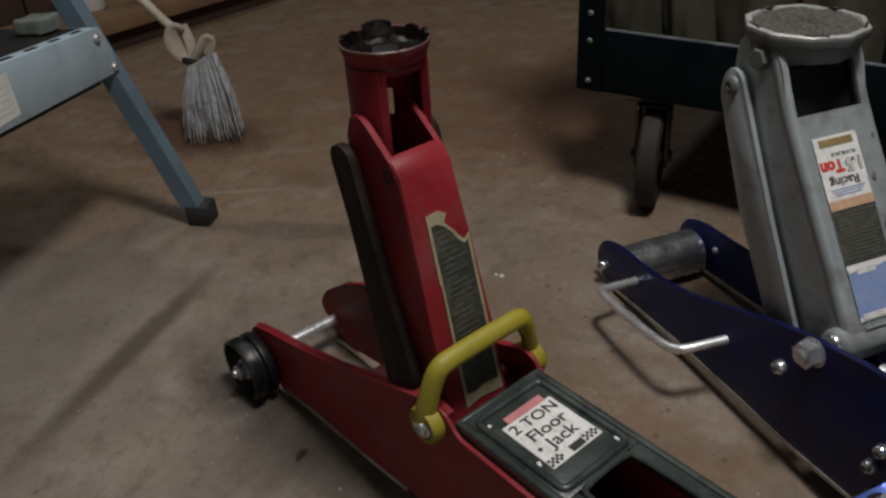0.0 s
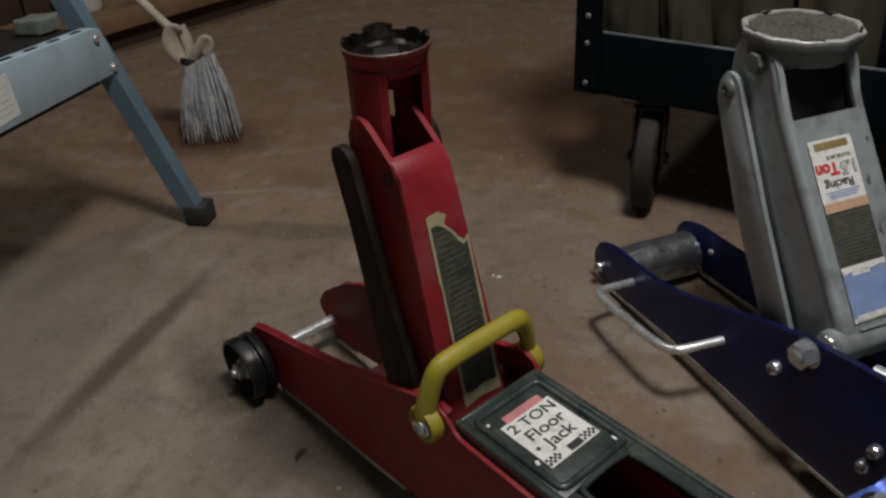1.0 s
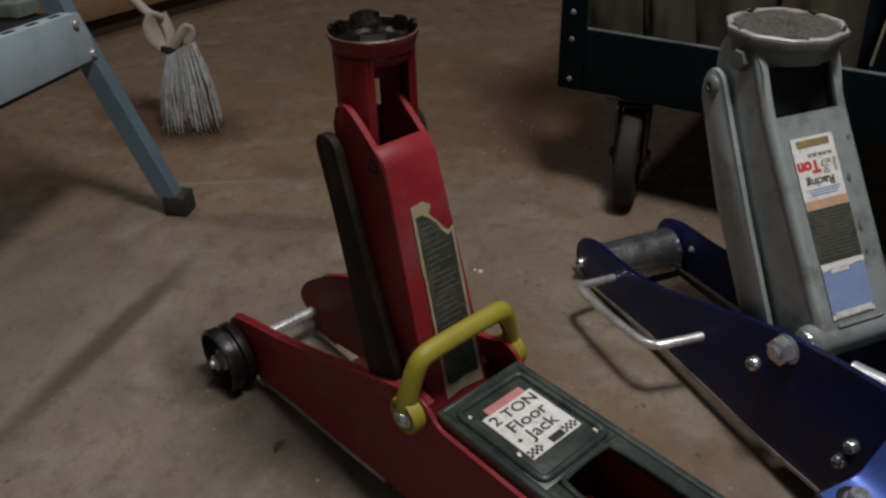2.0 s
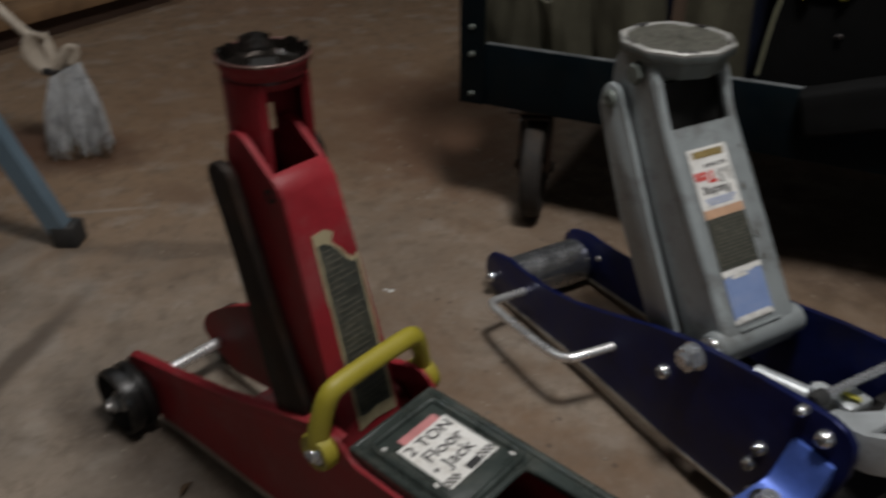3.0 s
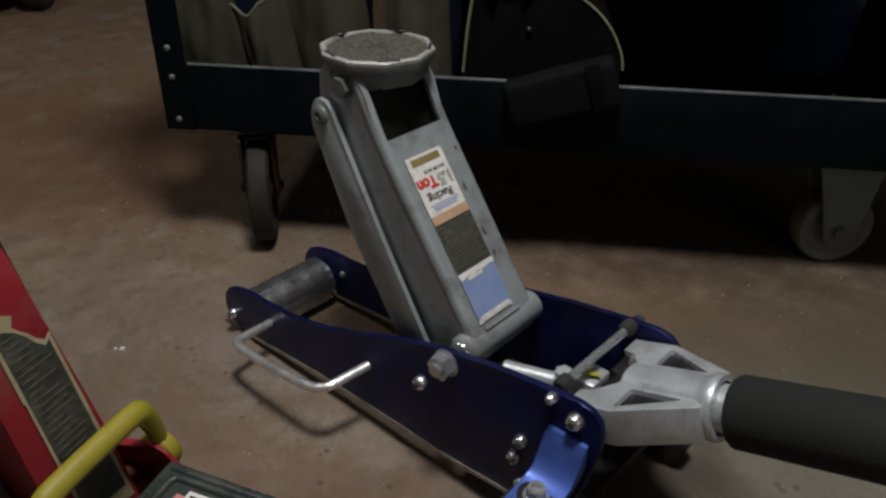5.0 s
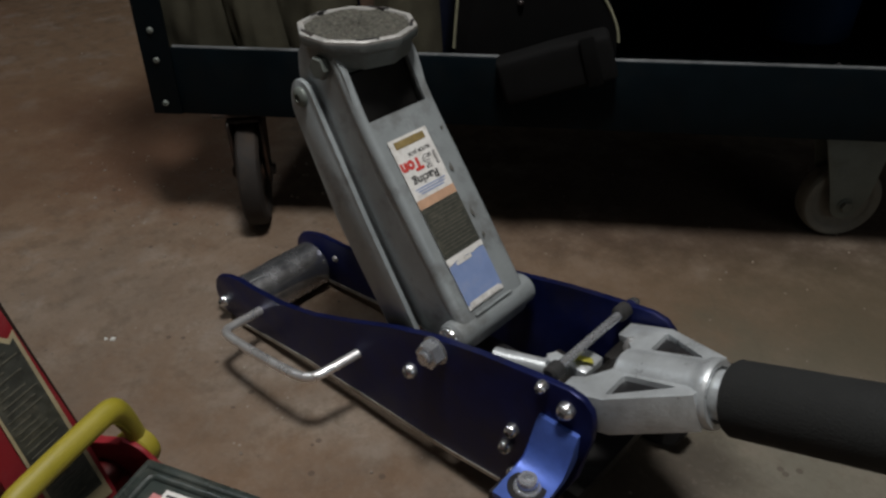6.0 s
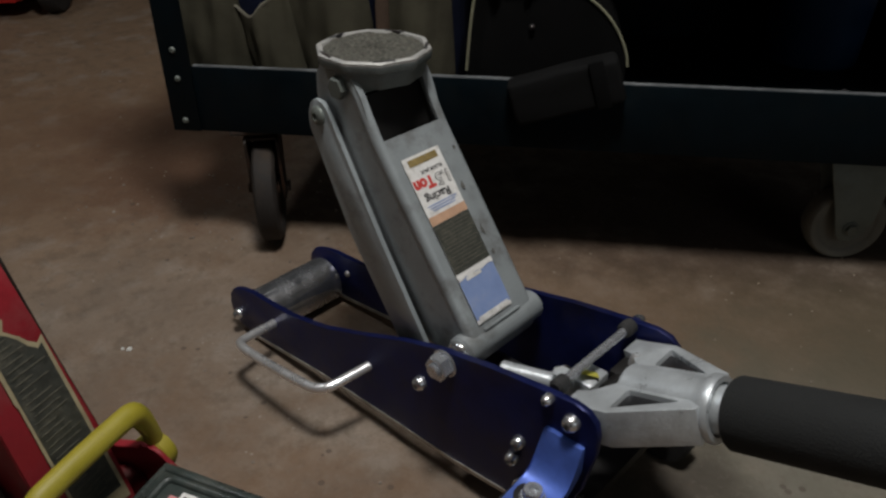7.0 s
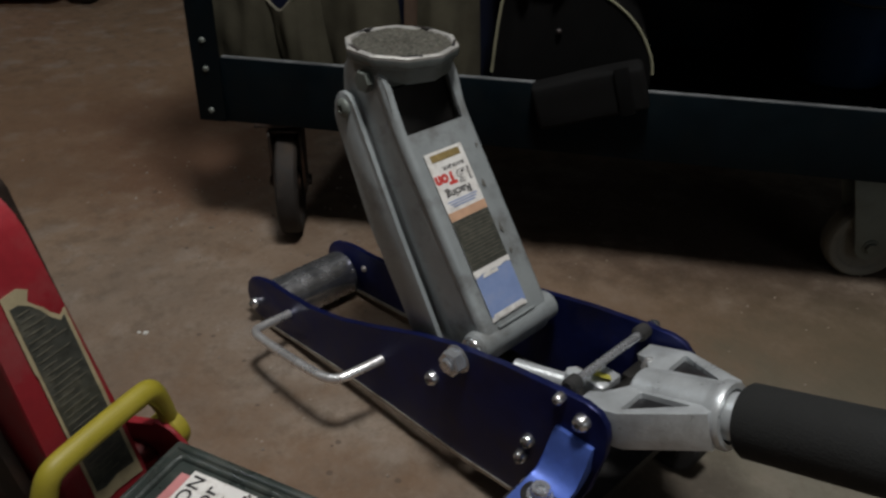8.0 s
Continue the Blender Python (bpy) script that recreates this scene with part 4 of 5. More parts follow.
    for word, size, x, y in (("2 TON", 0.0122, 0.0, 0.0138), ("Floor", 0.0135, 0.0005, 0.0016), ("Jack", 0.0135, 0.002, -0.0108)):
        lettering(word, size, ink, stk, on @ Matrix.Translation((x, y, 0.0006)) @ Matrix.Diagonal((1.2, 1, 1, 1)))
    part("scuff_mark", moved(slab(0.003, 0.003, 0.0003), on @ Matrix.Translation((-0.0185, -0.0098, 0.0006)) @ pose(0, 0, 0, 0, 0, 30)), ink, stk)
    part("maker_bar", moved(slab(0.0125, 0.0058, 0.0003), on @ Matrix.Translation((0.003, -0.0235, 0.0006))), ink, stk)
    for r in range(3):
        for x in [q * 0.0042 + (r % 2) * 0.0021 - 0.0225 for q in range(3)] + [q * 0.0042 + (r % 2) * 0.0021 + 0.0115 for q in range(3)]:
            part("checker_square", moved(slab(0.0021, 0.0021, 0.0003), on @ Matrix.Translation((x, -0.0208 - 0.0021 * r, 0.0006))), ink, stk)
    for x, y in ((0.325, -0.0275), (0.372, -0.0265), (0.392, 0.028)):
        part("scuff", moved(slab(0.004, 0.0025, 0.0003), Matrix.Translation((x, y, 0.1546)) @ pose(0, 0, 0, 0, 0, x * 900)), paper, cv)
    return j


red_jack()


# ---- service cart and what lies in it ----
CART = pose(-0.207, 0.074, 0, 0, 0, 34.85)


def service_cart():
    c = thing("service_cart", CART, "dark teal steel service cart on casters", "cart")
    LEN, DEP = 0.97, 0.46
    # the tall back sheet is added to block the lit floor behind
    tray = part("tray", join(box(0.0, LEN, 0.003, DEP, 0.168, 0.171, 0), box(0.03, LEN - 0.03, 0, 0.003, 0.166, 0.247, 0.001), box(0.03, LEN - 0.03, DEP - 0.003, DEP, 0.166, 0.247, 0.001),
                             box(0.03, LEN - 0.03, DEP + 0.001, DEP + 0.003, 0.24, 0.56, 0), box(0.0, 0.003, 0.03, DEP - 0.03, 0.166, 0.247, 0.001), box(LEN - 0.003, LEN, 0.03, DEP - 0.03, 0.166, 0.247, 0.001)), cart_paint, c, "deep dark teal tray with an added tall back sheet")
    part("tray_lip", rod((0.032, 0.0035, 0.2475), (LEN - 0.032, 0.0035, 0.2475), 0.0022, 8), worn_lip, tray, "worn lip")
    # upper tray is unseen, set low so that it shades the contents
    part("unseen_upper_tray", join(box(0.0, LEN, 0.0, DEP, 0.58, 0.583, 0), box(0.03, LEN - 0.03, 0, 0.003, 0.55, 0.64, 0.001), box(0.03, LEN - 0.03, DEP - 0.003, DEP, 0.55, 0.64, 0.001)), cart_paint, c)
    for x in (0.0, LEN):
        for y in (0.0, DEP):
            sx, sy = (1 if x == 0 else -1), (1 if y == 0 else -1)
            ang = [(x - 0.004 * sx, y - 0.003 * sy), (x + 0.031 * sx, y - 0.003 * sy), (x + 0.031 * sx, y - 0.0002 * sy), (x - 0.001 * sx, y - 0.0002 * sy), (x - 0.001 * sx, y + 0.033 * sy), (x - 0.004 * sx, y + 0.033 * sy)]
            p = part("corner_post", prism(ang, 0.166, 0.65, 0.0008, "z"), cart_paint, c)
            if y == 0:
                for z in (0.180, 0.233, 0.268):
                    part("rivet", dome((x + 0.013 * sx, -0.003, z), (x + 0.013 * sx, -0.006, z), 0.0038), zinc, p)
    # the caster at the corner rolls across the cart, the other along it
    def caster(x, y, r, turn, wheel, hub, housing, tone, wide, crown):
        m = Matrix.Translation((x, y, 0)) @ pose(0, 0, 0, 0, 0, turn)
        f = part("caster", join(moved(box(-0.03 - wide, 0.03 + wide, -0.036, 0.036, 0.1615, 0.1665, 0.0015), m), moved(rod((0, 0, crown), (0, 0, 0.1625), 0.016), m), moved(box(-0.022 - wide, 0.022 + wide, -0.0215, 0.0215, crown, crown + 0.005, 0.002), m)), housing, c)
        for q in (-1, 1):
            leg = [(-0.03 - wide, crown + 0.004), (0.03 + wide, crown + 0.004), (0.024 + wide * 0.6, r + 0.012), (0.02, r - 0.012), (0.006, r - 0.02), (-0.01, r - 0.013), (-0.018, r + 0.02)]
            part("fork_leg", moved(prism(rounded(leg, 0.008, 4), min(q * 0.0185, q * 0.0215), max(q * 0.0185, q * 0.0215), 0.0006), m), housing, f)
        w = part("wheel", moved(turned((0.006, -0.014, r), (0.006, 0.014, r), [(r * 0.7, 0.1), (r * 0.78, 0.0), (r * 0.92, 0), (r * 0.985, 0.12), (r, 0.3), (r, 0.7), (r * 0.985, 0.88), (r * 0.92, 1), (r * 0.78, 1), (r * 0.7, 0.9), (r * 0.7, 0.1)], 44), m), wheel, f, tone)
        part("hub", moved(turned((0.006, -0.0145, r), (0.006, 0.0145, r), [(0, 0), (0.012, 0), (0.0135, 0.1), (r * 0.5, 0.22), (r * 0.7, 0.12), (r * 0.7, 0.88), (r * 0.5, 0.78), (0.0135, 0.9), (0.012, 1), (0, 1)], 36), m), hub, w)
        for q in (-1, 1):
            part("hub_bolt", moved(join(rod((0.006, 0.0215 * q, r), (0.006, 0.023 * q, r), 0.0105), hexagon((0.006, 0.023 * q, r), (0.006, 0.0275 * q, r), 0.0075)), m), housing, w)

    caster(0.094, 0.034, 0.073, 105, dirty_tyre, rusty_iron, rusty_iron, "dark rubber caster wheel with a dusty worn tread", 0.0, 0.150)
    caster(0.832, 0.084, 0.050, 8, wheel_grey, wheel_grey, zinc, "dusty grey caster wheel", 0.014, 0.152)
    caster(0.102, 0.40, 0.073, 98, dirty_tyre, rusty_iron, rusty_iron, "dark rubber caster wheel", 0.0, 0.150)
    caster(0.87, 0.40, 0.052, 0, wheel_grey, wheel_grey, zinc, "dusty grey caster wheel", 0.014, 0.152)


service_cart()


def cloth_panel(u0, u1, z0, tops, d, bulge, thick=0.004, lean=0.0, seed=1, nu=22, nz=16):
    """A hanging pocket: tops gives the upper edge's heights at even steps; it bulges forward and creases."""
    bm = bmesh.new()
    rng = random.Random(seed)
    ph = [rng.uniform(0, 6) for _ in range(4)]
    grid = []
    for layer in (0, 1):
        g = []
        for i in range(nu + 1):
            t = i / nu
            k = t * (len(tops) - 1)
            a = int(min(k, len(tops) - 2))
            f = k - a
            f = f * f * (3 - 2 * f)
            zt = tops[a] * (1 - f) + tops[a + 1] * f
            col = []
            for q in range(nz + 1):
                h = q / nz
                y = d - bulge * math.sin(math.pi * t) ** 0.7 * (0.35 + 0.65 * math.sin(math.pi * (0.15 + 0.75 * h)))
                y += 0.003 * math.sin(9 * t + ph[0] + 3 * h) * math.sin(5 * h + ph[1]) + 0.0015 * math.sin(21 * t + ph[2] - 7 * h)
                col.append(bm.verts.new((u0 + (u1 - u0) * t + lean * h, y + layer * thick, z0 + (zt - z0) * h)))
            g.append(col)
        grid.append(g)
    for l, g in enumerate(grid):
        for i in range(nu):
            for q in range(nz):
                f = (g[i][q], g[i + 1][q], g[i + 1][q + 1], g[i][q + 1])
                bm.faces.new(f if l == 0 else f[::-1])
    a, b = grid
    for i in range(nu):
        bm.faces.new((a[i][nz], a[i + 1][nz], b[i + 1][nz], b[i][nz]))
        bm.faces.new((b[i][0], b[i + 1][0], a[i + 1][0], a[i][0]))
    for q in range(nz):
        bm.faces.new((a[0][q], a[0][q + 1], b[0][q + 1], b[0][q]))
        bm.faces.new((a[nu][q + 1], a[nu][q], b[nu][q], b[nu][q + 1]))
    return bm


def soft_box(x0, x1, y0, y1, z0, z1, seed, amp=0.008):
    bm = box(x0, x1, y0, y1, z0, z1, min(x1 - x0, y1 - y0, z1 - z0) * 0.2, 4)
    bmesh.ops.subdivide_edges(bm, edges=bm.edges[:], cuts=3, use_grid_fill=True)
    for v in bm.verts:
        k = noise.noise_vector(v.co * 14 + Vector((seed, 0, 0)))
        if v.co.z > z0 + 0.004:
            v.co += k * amp
    return bm


def tool_bag():
    b = thing("tool_bag", CART @ Matrix.Translation((0, 0, 0.171)), "open canvas tool bag with olive pockets, in the cart tray", "tool bag")
    z = -0.171
    part("bag_body", soft_box(0.02, 0.345, 0.05, 0.27, 0.0, 0.33, 2), navy_cloth, b, "navy cloth bag body")
    for i, (u0, u1, tops, bul, lean) in enumerate((
            (0.022, 0.108, [0.318, 0.326, 0.322, 0.334], 0.012, -0.026),
            (0.112, 0.176, [0.312, 0.300, 0.318, 0.344], 0.02, -0.032),
            (0.17, 0.262, [0.350, 0.352, 0.354, 0.356], 0.016, -0.026),
            (0.264, 0.345, [0.356, 0.357, 0.352, 0.345], 0.014, -0.008))):
        p = part("pocket", moved(cloth_panel(u0, u1, 0.174, tops, 0.036, bul, lean=lean, seed=i + 3), Matrix.Translation((0, 0, z))), canvas, b, "olive canvas pocket")
        n = 12
        path = []
        for k in range(n + 1):
            t = k / n
            q = t * (len(tops) - 1)
            a = int(min(q, len(tops) - 2))
            f = q - a
            f = f * f * (3 - 2 * f)
            path.append((u0 + (u1 - u0) * t + lean, 0.036 - bul * math.sin(math.pi * t) ** 0.7 * 0.66 * 0.65, tops[a] * (1 - f) + tops[a + 1] * f + z))
        part("pocket_hem", tube(path, 0.0022, 8, 0), hem_cloth, p)
    part("strap", tube([(0.262, 0.022, 0.0), (0.262, 0.016, 0.1), (0.262, 0.02, 0.2), (0.262, 0.06, 0.34)], 0.009, 8, 2, 0.3), old_webbing, b, "brown webbing strap")


tool_bag()


def packet():
    p = thing("paper_packet", CART @ Matrix.Translation((0.155, 0.043, 0.175)), "white paper packet tucked behind a canvas pocket", "packet")
    part("sleeve", moved(box(-0.031, 0.031, -0.0015, 0.0025, 0.0, 0.24, 0.0008), pose(0, 0, 0, 0, 3, 0)), paper, p)


packet()


def sports_bag():
    b = thing("black_bag", CART @ Matrix.Translation((0, 0, 0.171)), "black bag with yellow piping, flap hanging over the tray's lip", "bag")
    z = -0.171
    out = [(0.358, 0.175), (0.358, 0.25), (0.362, 0.30), (0.368, 0.345), (0.39, 0.372), (0.43, 0.372), (0.468, 0.348), (0.498, 0.33), (0.52, 0.308), (0.534, 0.28), (0.537, 0.25), (0.53, 0.175)]
    bm = prism([(a, c + z) for a, c in rounded(out, 0.01, 3)], 0.02, 0.2, 0.02, "y", 4)
    part("bag_body", bm, black_cloth, b)
    part("bag_piping", tube([(0.3575, 0.02, 0.25 + z), (0.361, 0.019, 0.30 + z), (0.367, 0.019, 0.345 + z), (0.388, 0.019, 0.372 + z)], 0.0017, 8, 2), piping, b, "yellow piping")
    part("bag_piping", tube([(0.44, 0.019, 0.371 + z), (0.468, 0.019, 0.349 + z), (0.498, 0.019, 0.331 + z), (0.52, 0.019, 0.309 + z), (0.535, 0.019, 0.28 + z), (0.538, 0.019, 0.262 + z)], 0.0016, 8, 2), piping, b, "yellow piping")
    flap = part("flap", moved(soft_box(-0.062, 0.062, -0.01, 0.022, -0.026, 0.026, 5, 0.003), Matrix.Translation((0.472, -0.014, 0.243 + z)) @ pose(0, 0, 0, 0, -17, 0)), grey_strap, b, "dark grey padded flap")
    part("flap_loop", moved(box(0.03, 0.046, -0.014, -0.009, -0.026, 0.028, 0.001), Matrix.Translation((0.472, -0.014, 0.243 + z)) @ pose(0, 0, 0, 0, -17, 0)), black_cloth, flap)
    part("zip_pull", dome((0.43, 0.018, 0.303 + z), (0.43, 0.014, 0.303 + z), 0.0035), dark_steel, b)


sports_bag()


def gloves():
    """Yellow cloth poking out of the bag in two limp folds."""
    g = thing("work_glove", CART @ Matrix.Translation((0, 0, 0.372)), "yellow and black work glove lying on the black bag", "glove")
    for s, pts in enumerate(([(0.374, 0.02, 0.03), (0.383, 0.012, 0.0), (0.391, 0.012, -0.032)], [(0.45, 0.03, 0.025), (0.44, 0.014, 0.0), (0.424, 0.013, -0.03)], [(0.375, 0.05, 0.01), (0.41, 0.05, 0.035), (0.45, 0.05, 0.02)])):
        part("finger", tube(pts, 0.0095, 10, 2, 0.55, lambda t: 1.0 - 0.45 * t), yellow_cloth, g)
    part("palm", soft_box(0.392, 0.43, 0.012, 0.06, -0.03, 0.03, 8, 0.004), black_cloth, g)


gloves()


def bucket():
    b = thing("bucket", CART @ Matrix.Translation((0.835, 0.368, 0.171)), "dark blue plastic bucket standing in the cart tray", "bucket")
    part("shell", lathe([(0, 0), (0.062, 0), (0.066, 0.004), (0.078, 0.2), (0.084, 0.2), (0.084, 0.208), (0.075, 0.208), (0.062, 0.006), (0, 0.006)], 40), bucket_blue, b)
    part("bail", tube([(-0.08, 0, 0.19), (-0.085, -0.04, 0.15), (-0.05, -0.1, 0.125), (0.05, -0.1, 0.125), (0.085, -0.04, 0.15), (0.08, 0, 0.19)], 0.002, 8, 2), dark_steel, b)


bucket()


def tray_tool():
    t = thing("pry_bar", CART @ Matrix.Translation((0.6, 0.12, 0.176)), "dark steel pry bar lying in the cart tray", "tool")
    part("shaft", tube([(0, 0, 0.004), (0.12, 0.02, 0.004), (0.2, 0.03, 0.004), (0.225, 0.034, 0.02)], 0.006, 8, 2), dark_steel, t)


tray_tool()


# ---- blue-grey steel stand ----
def steel_stand():
    s = thing("steel_stand", pose(-0.39, -0.50, 0, 0, 0, -30.9), "blue-grey painted steel tool stand with rubber feet", "stand")
    LEN, DEP = 0.52, 0.42
    ap = part("apron", prism([(-0.009, 0.231), (-0.004, 0.262), (0.006, 0.291), (0.012, 0.294), (LEN, 0.334), (LEN, 0.262)], -0.002, 0.001, 0.0006), stand_paint, s, "blue-grey folded sheet apron")
    part("apron_fold", prism([(0.012, 0.2905), (0.012, 0.2935), (LEN, 0.3335), (LEN, 0.3305)], -0.02, -0.0022, 0.0005), stand_paint, ap)
    part("apron_fold", prism([(0.03, 0.2275), (0.03, 0.2335), (LEN, 0.2625), (LEN, 0.2565)], -0.024, -0.0022, 0.0005), rubber, ap, "black lower edge strip")
    part("back_apron", box(0.0, LEN, -DEP - 0.002, -DEP + 0.001, 0.272, 0.300, 0.0006), stand_paint, s)
    part("end_apron", box(0.004, 0.007, -DEP + 0.03, -0.03, 0.24, 0.288, 0.0006), stand_paint, s)
    part("end_apron", box(LEN - 0.003, LEN, -DEP, -0.002, 0.236, 0.306, 0.0006), stand_paint, s)
    part("shelf_mat", prism([(0.02, 0.287), (0.02, 0.294), (LEN - 0.004, 0.332), (LEN - 0.004, 0.325)], -0.13, -0.0215, 0.001), black_void, s, "black shelf mat")
    for k in range(5):
        x = 0.03 + k * 0.042
        part("slot", prism([(x, 0.2925 + 0.0787 * (x - 0.012)), (x + 0.018, 0.2939 + 0.0787 * (x - 0.012)), (x + 0.018, 0.2957 + 0.0787 * (x - 0.012)), (x, 0.2943 + 0.0787 * (x - 0.012))], -0.013, -0.007, 0), black_void, ap)
    part("paper_label", box(0.183, 0.275, 0.001, 0.0016, 0.251, 0.297, 0), white_plastic, ap, "white printed paper label")
    for k in range(5):
        part("print_line", box(0.19, 0.262 - 0.008 * (k % 2), 0.0016, 0.0019, 0.2585 + 0.0066 * k, 0.2591 + 0.0066 * k, 0), label_print, ap)
    for x, z in ((0.0, 0.2395), (0.020, 0.2825)):
        part("bolt", dome((x, 0.001, z), (x, 0.006, z), 0.006), steel, ap)
    for x, dx in ((0.0, 1), (LEN, -1)):
        for y, dy in ((0.0, 1), (-DEP, -1)):
            foot = Vector((x - 0.010 * dx, y + 0.072 * dy, 0.0))
            head = Vector((x + 0.0125 * dx, y - 0.073 * dy, 0.47))
            d = (head - foot) / 0.47
            prof = [(0, 0), (-0.022 * dx, 0), (-0.022 * dx, -0.003 * dy), (-0.003 * dx, -0.003 * dy), (-0.003 * dx, -0.027 * dy), (0, -0.027 * dy)]
            bm = bmesh.new()
            lo = [bm.verts.new(foot + d * 0.02 + Vector((a, b, 0))) for a, b in prof]
            hi = [bm.verts.new(head + Vector((a, b, 0))) for a, b in prof]
            bm.faces.new(lo)
            bm.faces.new(hi[::-1])
            for i in range(6):
                bm.faces.new((lo[i], lo[(i + 1) % 6], hi[(i + 1) % 6], hi[i]))
            leg = part("leg", bm, leg_colour, s, "darker blue-grey angle leg", False)
            fx0, fx1 = sorted((foot.x + 0.003 * dx, foot.x - 0.031 * dx))
            fy0, fy1 = sorted((foot.y + 0.0025 * dy, foot.y - 0.032 * dy))
            part("rubber_foot", box(fx0, fx1, fy0, fy1, 0, 0.032, 0.004), rubber, leg, "black rubber foot")
    return s


steel_stand()


def rag():
    r = thing("rag", pose(-0.39, -0.50, 0, 0, 0, -30.9) @ Matrix.Translation((0.044, -0.058, 0.2965)), "crumpled grey-green rag lying on the steel stand", "rag")
    bm = soft_box(-0.02, 0.018, -0.02, 0.018, 0.0, 0.024, 12, 0.009)
    for v in bm.verts:
        v.co.z = max(0.0, v.co.z) + 0.075 * v.co.x
    part("folded_cloth", bm, rag_cloth, r)


rag()


# ---- broom ----
def broom():
    b = thing("broom", pose(-0.682, -0.379, 0, 0, 0, 72) @ Matrix.Diagonal((0.95, 0.95, 0.87, 1)), "worn broom with grey splayed bristles standing on the floor", "broom")
    rng = random.Random(11)
    bm = bmesh.new()
    for k in range(420):
        u, v = rng.uniform(-1, 1), rng.uniform(-1, 1)
        p0 = Vector((0.025 * u - 0.004, 0.012 * v, 0.166 + 0.012 * u))
        p1 = Vector((0.045 * u + rng.gauss(0, 0.006) - 0.009, 0.03 * v + rng.gauss(0, 0.004), rng.choice((rng.uniform(0.0015, 0.02), rng.uniform(0.01, 0.05)))))
        mid = p0.lerp(p1, 0.5) + Vector((0.006 * u, 0.004 * v, 0.0)) + Vector((rng.gauss(0, 0.0015), rng.gauss(0, 0.0015), 0))
        r = rng.uniform(0.0007, 0.0013)
        prev = None
        for q, p in enumerate((p0, mid, p1)):
            ring = [bm.verts.new(p + Vector((r * math.cos(a), r * math.sin(a), 0)) * (1, 1, 0.6)[q]) for a in (0, 2.1, 4.2)]
            if prev:
                for i in range(3):
                    bm.faces.new((prev[i], prev[(i + 1) % 3], ring[(i + 1) % 3], ring[i]))
            prev = ring
        bm.faces.new(prev)
    part("bristles", bm, straw, b, "grey worn bristles")
    part("bristle_core", moved(lathe([(0, 0.012), (0.034, 0.012), (0.03, 0.06), (0.022, 0.15), (0.018, 0.17), (0, 0.17)], 24), Matrix.Translation((-0.006, 0, 0)) @ Matrix.Diagonal((1.1, 0.6, 0.95, 1))), wheel_grey, b)
    tips = bmesh.new()
    for k in range(260):
        u, v = rng.uniform(-1.15, 1.1), rng.uniform(-1.1, 1.1)
        p, q = Vector((0.047 * u - 0.009, 0.032 * v, 0.0005)), Vector((0.04 * u - 0.009, 0.026 * v, rng.uniform(0.01, 0.045)))
        ra = [tips.verts.new(p + Vector((0.0012 * math.cos(c), 0.0012 * math.sin(c), 0))) for c in (0, 2.1, 4.2)]
        rb = [tips.verts.new(q + Vector((0.0006 * math.cos(c), 0.0006 * math.sin(c), 0))) for c in (0, 2.1, 4.2)]
        for i in range(3):
            tips.faces.new((ra[i], ra[(i + 1) % 3], rb[(i + 1) % 3], rb[i]))
    part("bristle_fringe", tips, dirty_fibre, b, "brown dirty bristle tips")
    part("socket_band", moved(lathe([(0.008, -0.006), (0.0145, -0.006), (0.016, -0.003), (0.016, 0.003), (0.0145, 0.006), (0.008, 0.006)], 28), Matrix.Translation((-0.026, 0, 0.165)) @ pose(0, 0, 0, 0, 14, 0) @ Matrix.Diagonal((1, 0.7, 1, 1))), dark_steel, b)
    part("cap_petal", tube([(-0.027, 0, 0.164), (-0.043, 0, 0.185), (-0.046, 0, 0.212), (-0.034, 0, 0.232), (-0.024, 0, 0.222)], 0.0135, 14, 2, 0.45, lambda t: 0.75 + 0.5 * math.sin(math.pi * t)), broom_wood, b, "pale plastic cap")
    part("cap_petal", tube([(-0.022, 0.002, 0.164), (-0.016, 0.006, 0.195), (-0.026, 0.006, 0.23)], 0.010, 14, 2, 0.45), broom_wood, b, "pale plastic cap")
    part("cap_petal", tube([(-0.012, 0, 0.168), (0.002, -0.004, 0.190), (0.016, -0.004, 0.210), (0.021, 0, 0.198), (0.008, 0.002, 0.176)], 0.0115, 14, 2, 0.5), broom_wood, b, "pale plastic cap")
    part("handle", tube([(-0.034, 0.004, 0.218), (-0.061, 0.01, 0.246), (-0.36, 0.10, 0.62)], 0.0085, 14, 1), broom_wood, b, "pale worn broom handle")


broom()


# ---- timber at the back ----
def pallet():
    p = thing("timber_pallet", pose(-1.295, -0.56, 0, 0, 0, 121.1), "low raw timber pallet lying on the floor", "pallet")
    for y in (0.03, 0.25, 0.47):
        part("runner", box(-0.4, 0.62, y, y + 0.04, 0, 0.05, 0.002), wood_dark, p)
    for k in range(6):
        y = -0.01 + k * 0.096
        part("plank", box(-0.42, 0.63, y, y + 0.088, 0.051, 0.088, 0.003), wood, p)


pallet()


def crate():
    c = thing("slatted_crate", pose(-1.295, -0.56, 0.088, 0, 0, 121.1), "dark old slatted wooden crate standing on the pallet", "crate")
    for k in range(13):
        part("slat", box(-0.36 + k * 0.068, -0.36 + k * 0.068 + 0.06, 0.16, 0.175, 0.0, 0.42, 0.002), wood_dark, c)
    part("crate_back", box(-0.36, 0.52, 0.177, 0.5, 0.0, 0.42, 0.003), wood_dark, c)


crate()


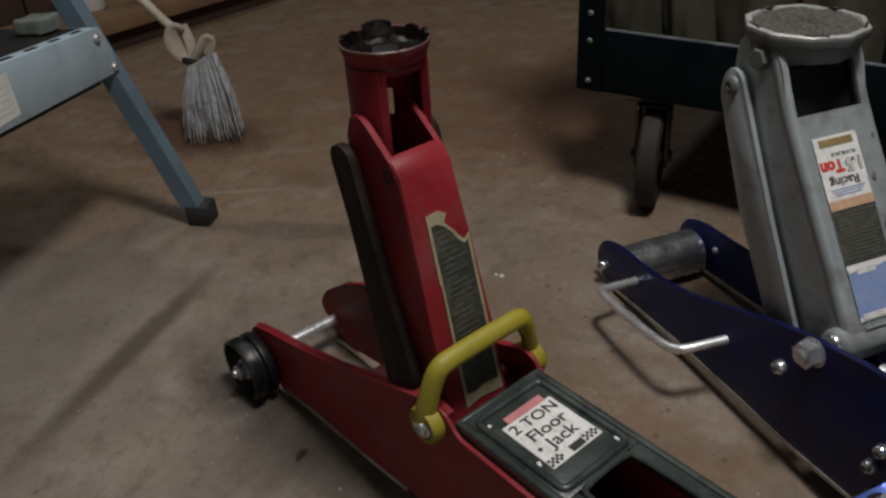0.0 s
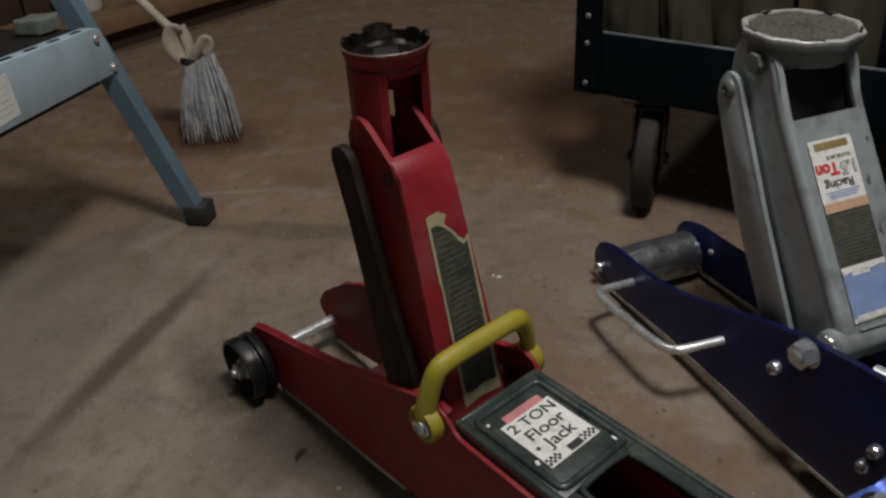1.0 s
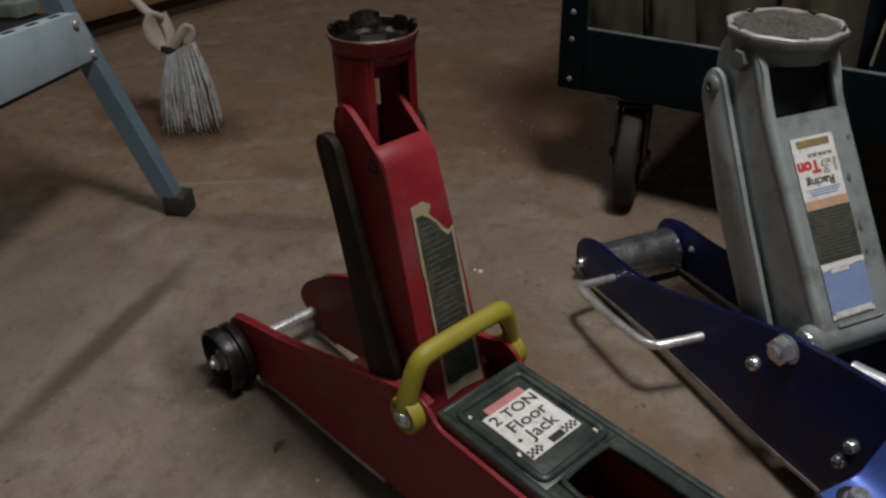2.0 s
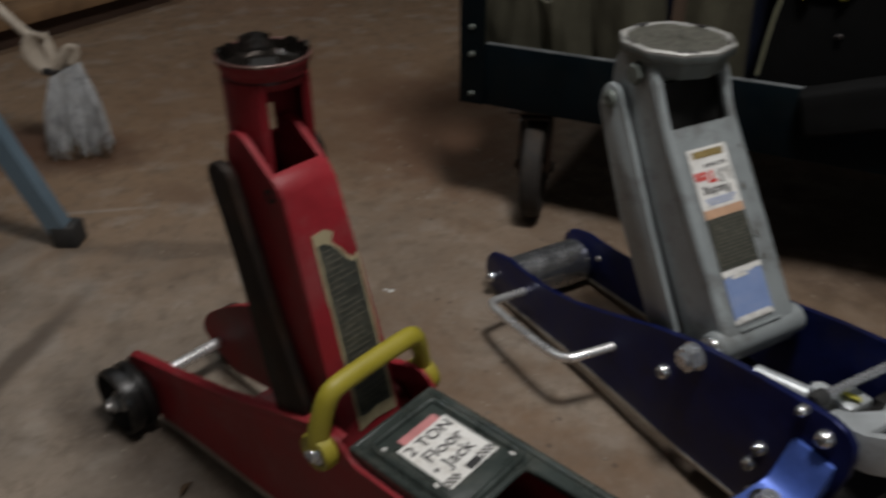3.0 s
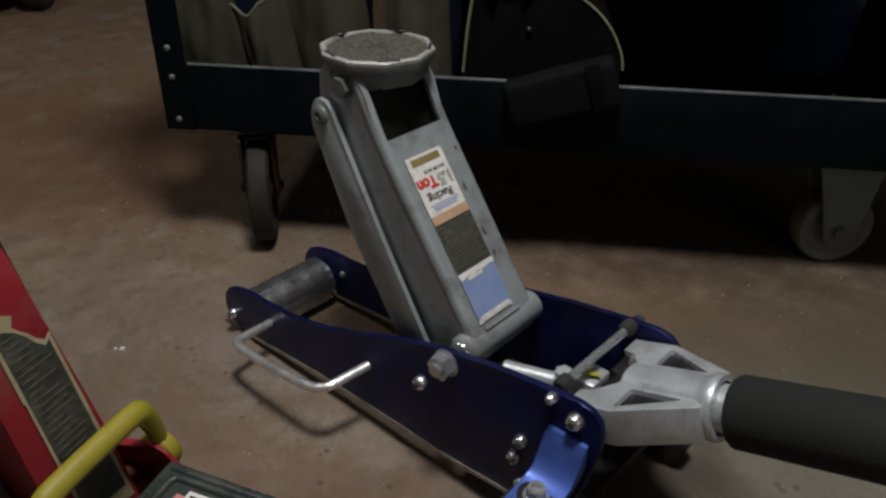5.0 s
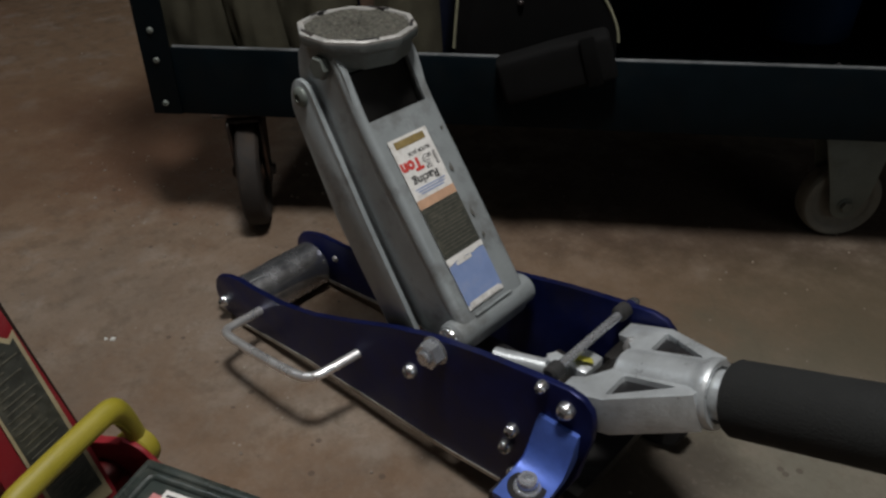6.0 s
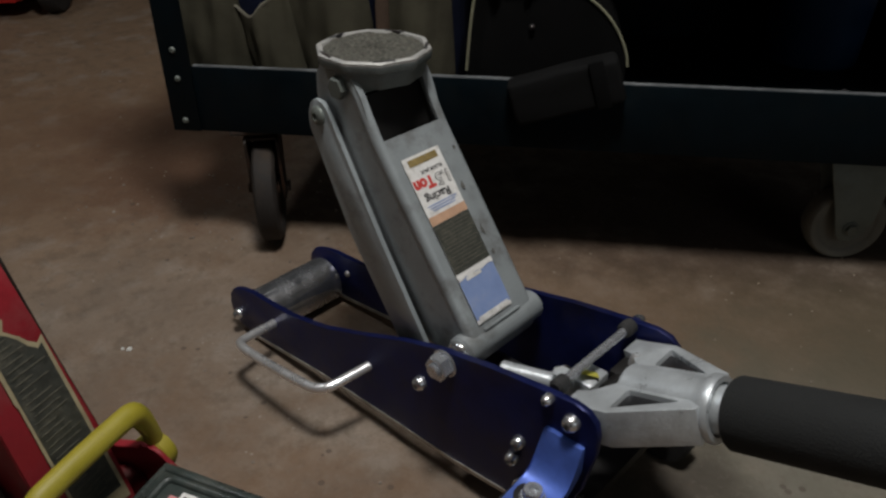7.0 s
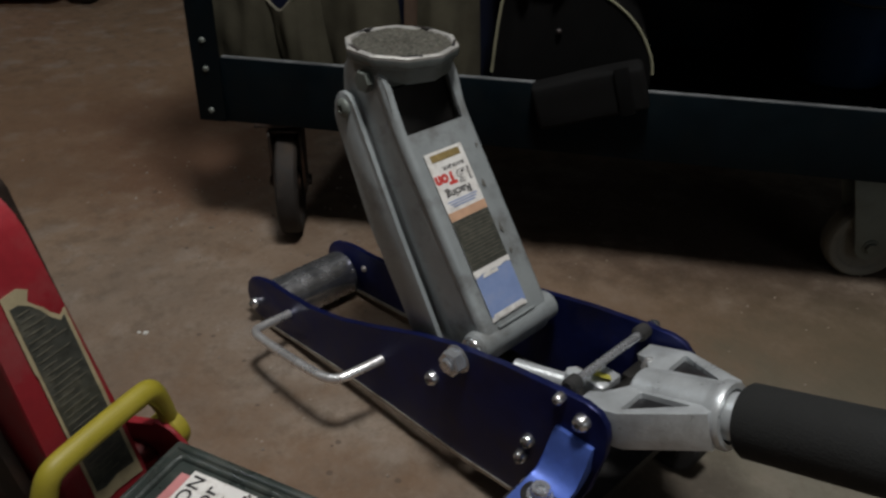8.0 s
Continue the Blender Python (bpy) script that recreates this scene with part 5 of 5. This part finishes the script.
def jug():
    g = thing("plastic_jug", pose(-1.40, -0.58, 0.088, 0, 0, 30), "small white plastic bottle standing on the pallet", "bottle")
    part("bottle", lathe([(0, 0), (0.028, 0), (0.032, 0.006), (0.032, 0.075), (0.024, 0.092), (0.012, 0.1), (0.012, 0.112), (0, 0.112)], 28), white_plastic, g)
    part("cap", moved(lathe([(0, 0), (0.0145, 0), (0.0145, 0.016), (0, 0.016)], 20), Matrix.Translation((0, 0, 0.108))), white_plastic, g)


jug()


# ---- red mower by the wall ----
def mower():
    m = thing("lawn_mower", pose(-1.49, 0.44, 0, 0, 0, 49.8), "red lawn mower with dark rubber wheels, parked on the floor", "lawn mower")
    deck = [(-0.46, 0.07), (-0.45, 0.047), (-0.05, 0.047), (-0.04, 0.07), (-0.05, 0.17), (-0.09, 0.215), (-0.41, 0.215), (-0.45, 0.17)]
    part("deck", prism(rounded(deck, 0.02, 4), -0.03, 0.5, 0.012, "y", 3), mower_red, m, "red sheet-metal deck")
    part("engine", join(box(-0.36, -0.14, 0.13, 0.4, 0.215, 0.36, 0.03, 4), rod((-0.25, 0.265, 0.36), (-0.25, 0.265, 0.43), 0.09)), black_void, m)
    for x in (0.0, -0.5):
        for y in (0.06, 0.46):
            w = part("wheel", turned((x - 0.024, y, 0.1), (x + 0.024, y, 0.1), [(0.05, 0), (0.075, 0), (0.095, 0.06), (0.1, 0.2), (0.1, 0.8), (0.095, 0.94), (0.075, 1), (0.05, 1)], 40), rubber, m, "dark rubber tyre")
            part("rim", turned((x - 0.022, y, 0.1), (x + 0.022, y, 0.1), [(0, 0.1), (0.02, 0.1), (0.05, 0.2), (0.074, 0.02), (0.074, 0.98), (0.05, 0.8), (0.02, 0.95), (0, 0.95)], 32), wheel_grey, w)
            part("axle_stub", rod((x, y, 0.1), (x - 0.05 if x == 0 else x + 0.05, y, 0.1), 0.008), dark_steel, w)


mower()


# ---- grit and flakes on the floor ----
def grit():
    rng = random.Random(21)
    bm = bmesh.new()

    def flake(x, y, r, h):
        n = rng.choice((4, 5, 6))
        a0 = rng.uniform(0, 6)
        pts = [(x + r * rng.uniform(0.6, 1.1) * math.cos(a0 + i * 2 * math.pi / n), y + r * rng.uniform(0.6, 1.1) * math.sin(a0 + i * 2 * math.pi / n)) for i in range(n)]
        lo = [bm.verts.new((a, b, -0.0005)) for a, b in pts]
        hi = [bm.verts.new((x + (a - x) * 0.75, y + (b - y) * 0.75, h * rng.uniform(0.6, 1.2))) for a, b in pts]
        bm.faces.new(hi)
        for i in range(n):
            bm.faces.new((lo[i], lo[(i + 1) % n], hi[(i + 1) % n], hi[i]))

    for _ in range(520):
        x, y = rng.uniform(-1.5, 0.9), rng.uniform(-0.9, 1.0)
        flake(x, y, rng.choice((0.0008, 0.001, 0.0012, 0.0018, 0.0026)), 0.0012)
    for _ in range(90):
        flake(rng.gauss(-0.25, 0.12), rng.gauss(0.18, 0.08), rng.uniform(0.001, 0.003), 0.002)
    tagged(part("floor_grit", bm, chip_stuff, None, "", False), "loose grit and flakes on the concrete floor", "grit", kind="stuff")
    bm = bmesh.new()
    flake(-0.067, -0.105, 0.0048, 0.0015)
    flake(-0.073, -0.11, 0.003, 0.001)
    tagged(part("paint_chip", bm, white_plastic, None, "", False), "small white paint chip on the floor", "chip")
    leaf = bmesh.new()
    spine = [(0.0, 0.0, 0.0006), (0.004, 0.0008, 0.0022), (0.009, 0.0, 0.0034), (0.014, -0.0012, 0.0028), (0.018, -0.003, 0.001)]
    width = (0.0004, 0.0022, 0.003, 0.0018, 0.0003)
    left = [leaf.verts.new((x, y + w, z + w * 0.6)) for (x, y, z), w in zip(spine, width)]
    mid = [leaf.verts.new(q) for q in spine]
    right = [leaf.verts.new((x, y - w, z + w * 0.4)) for (x, y, z), w in zip(spine, width)]
    for i in range(4):
        leaf.faces.new((left[i], left[i + 1], mid[i + 1], mid[i]))
        leaf.faces.new((mid[i], mid[i + 1], right[i + 1], right[i]))
    bmesh.ops.solidify(leaf, geom=leaf.faces[:], thickness=0.0005)
    tagged(part("dry_leaf", moved(leaf, pose(0.135, -0.404, 0.0005, 0, 0, 140)), dirty_fibre, None, "", False), "small dry brown leaf scrap on the floor", "leaf")


grit()
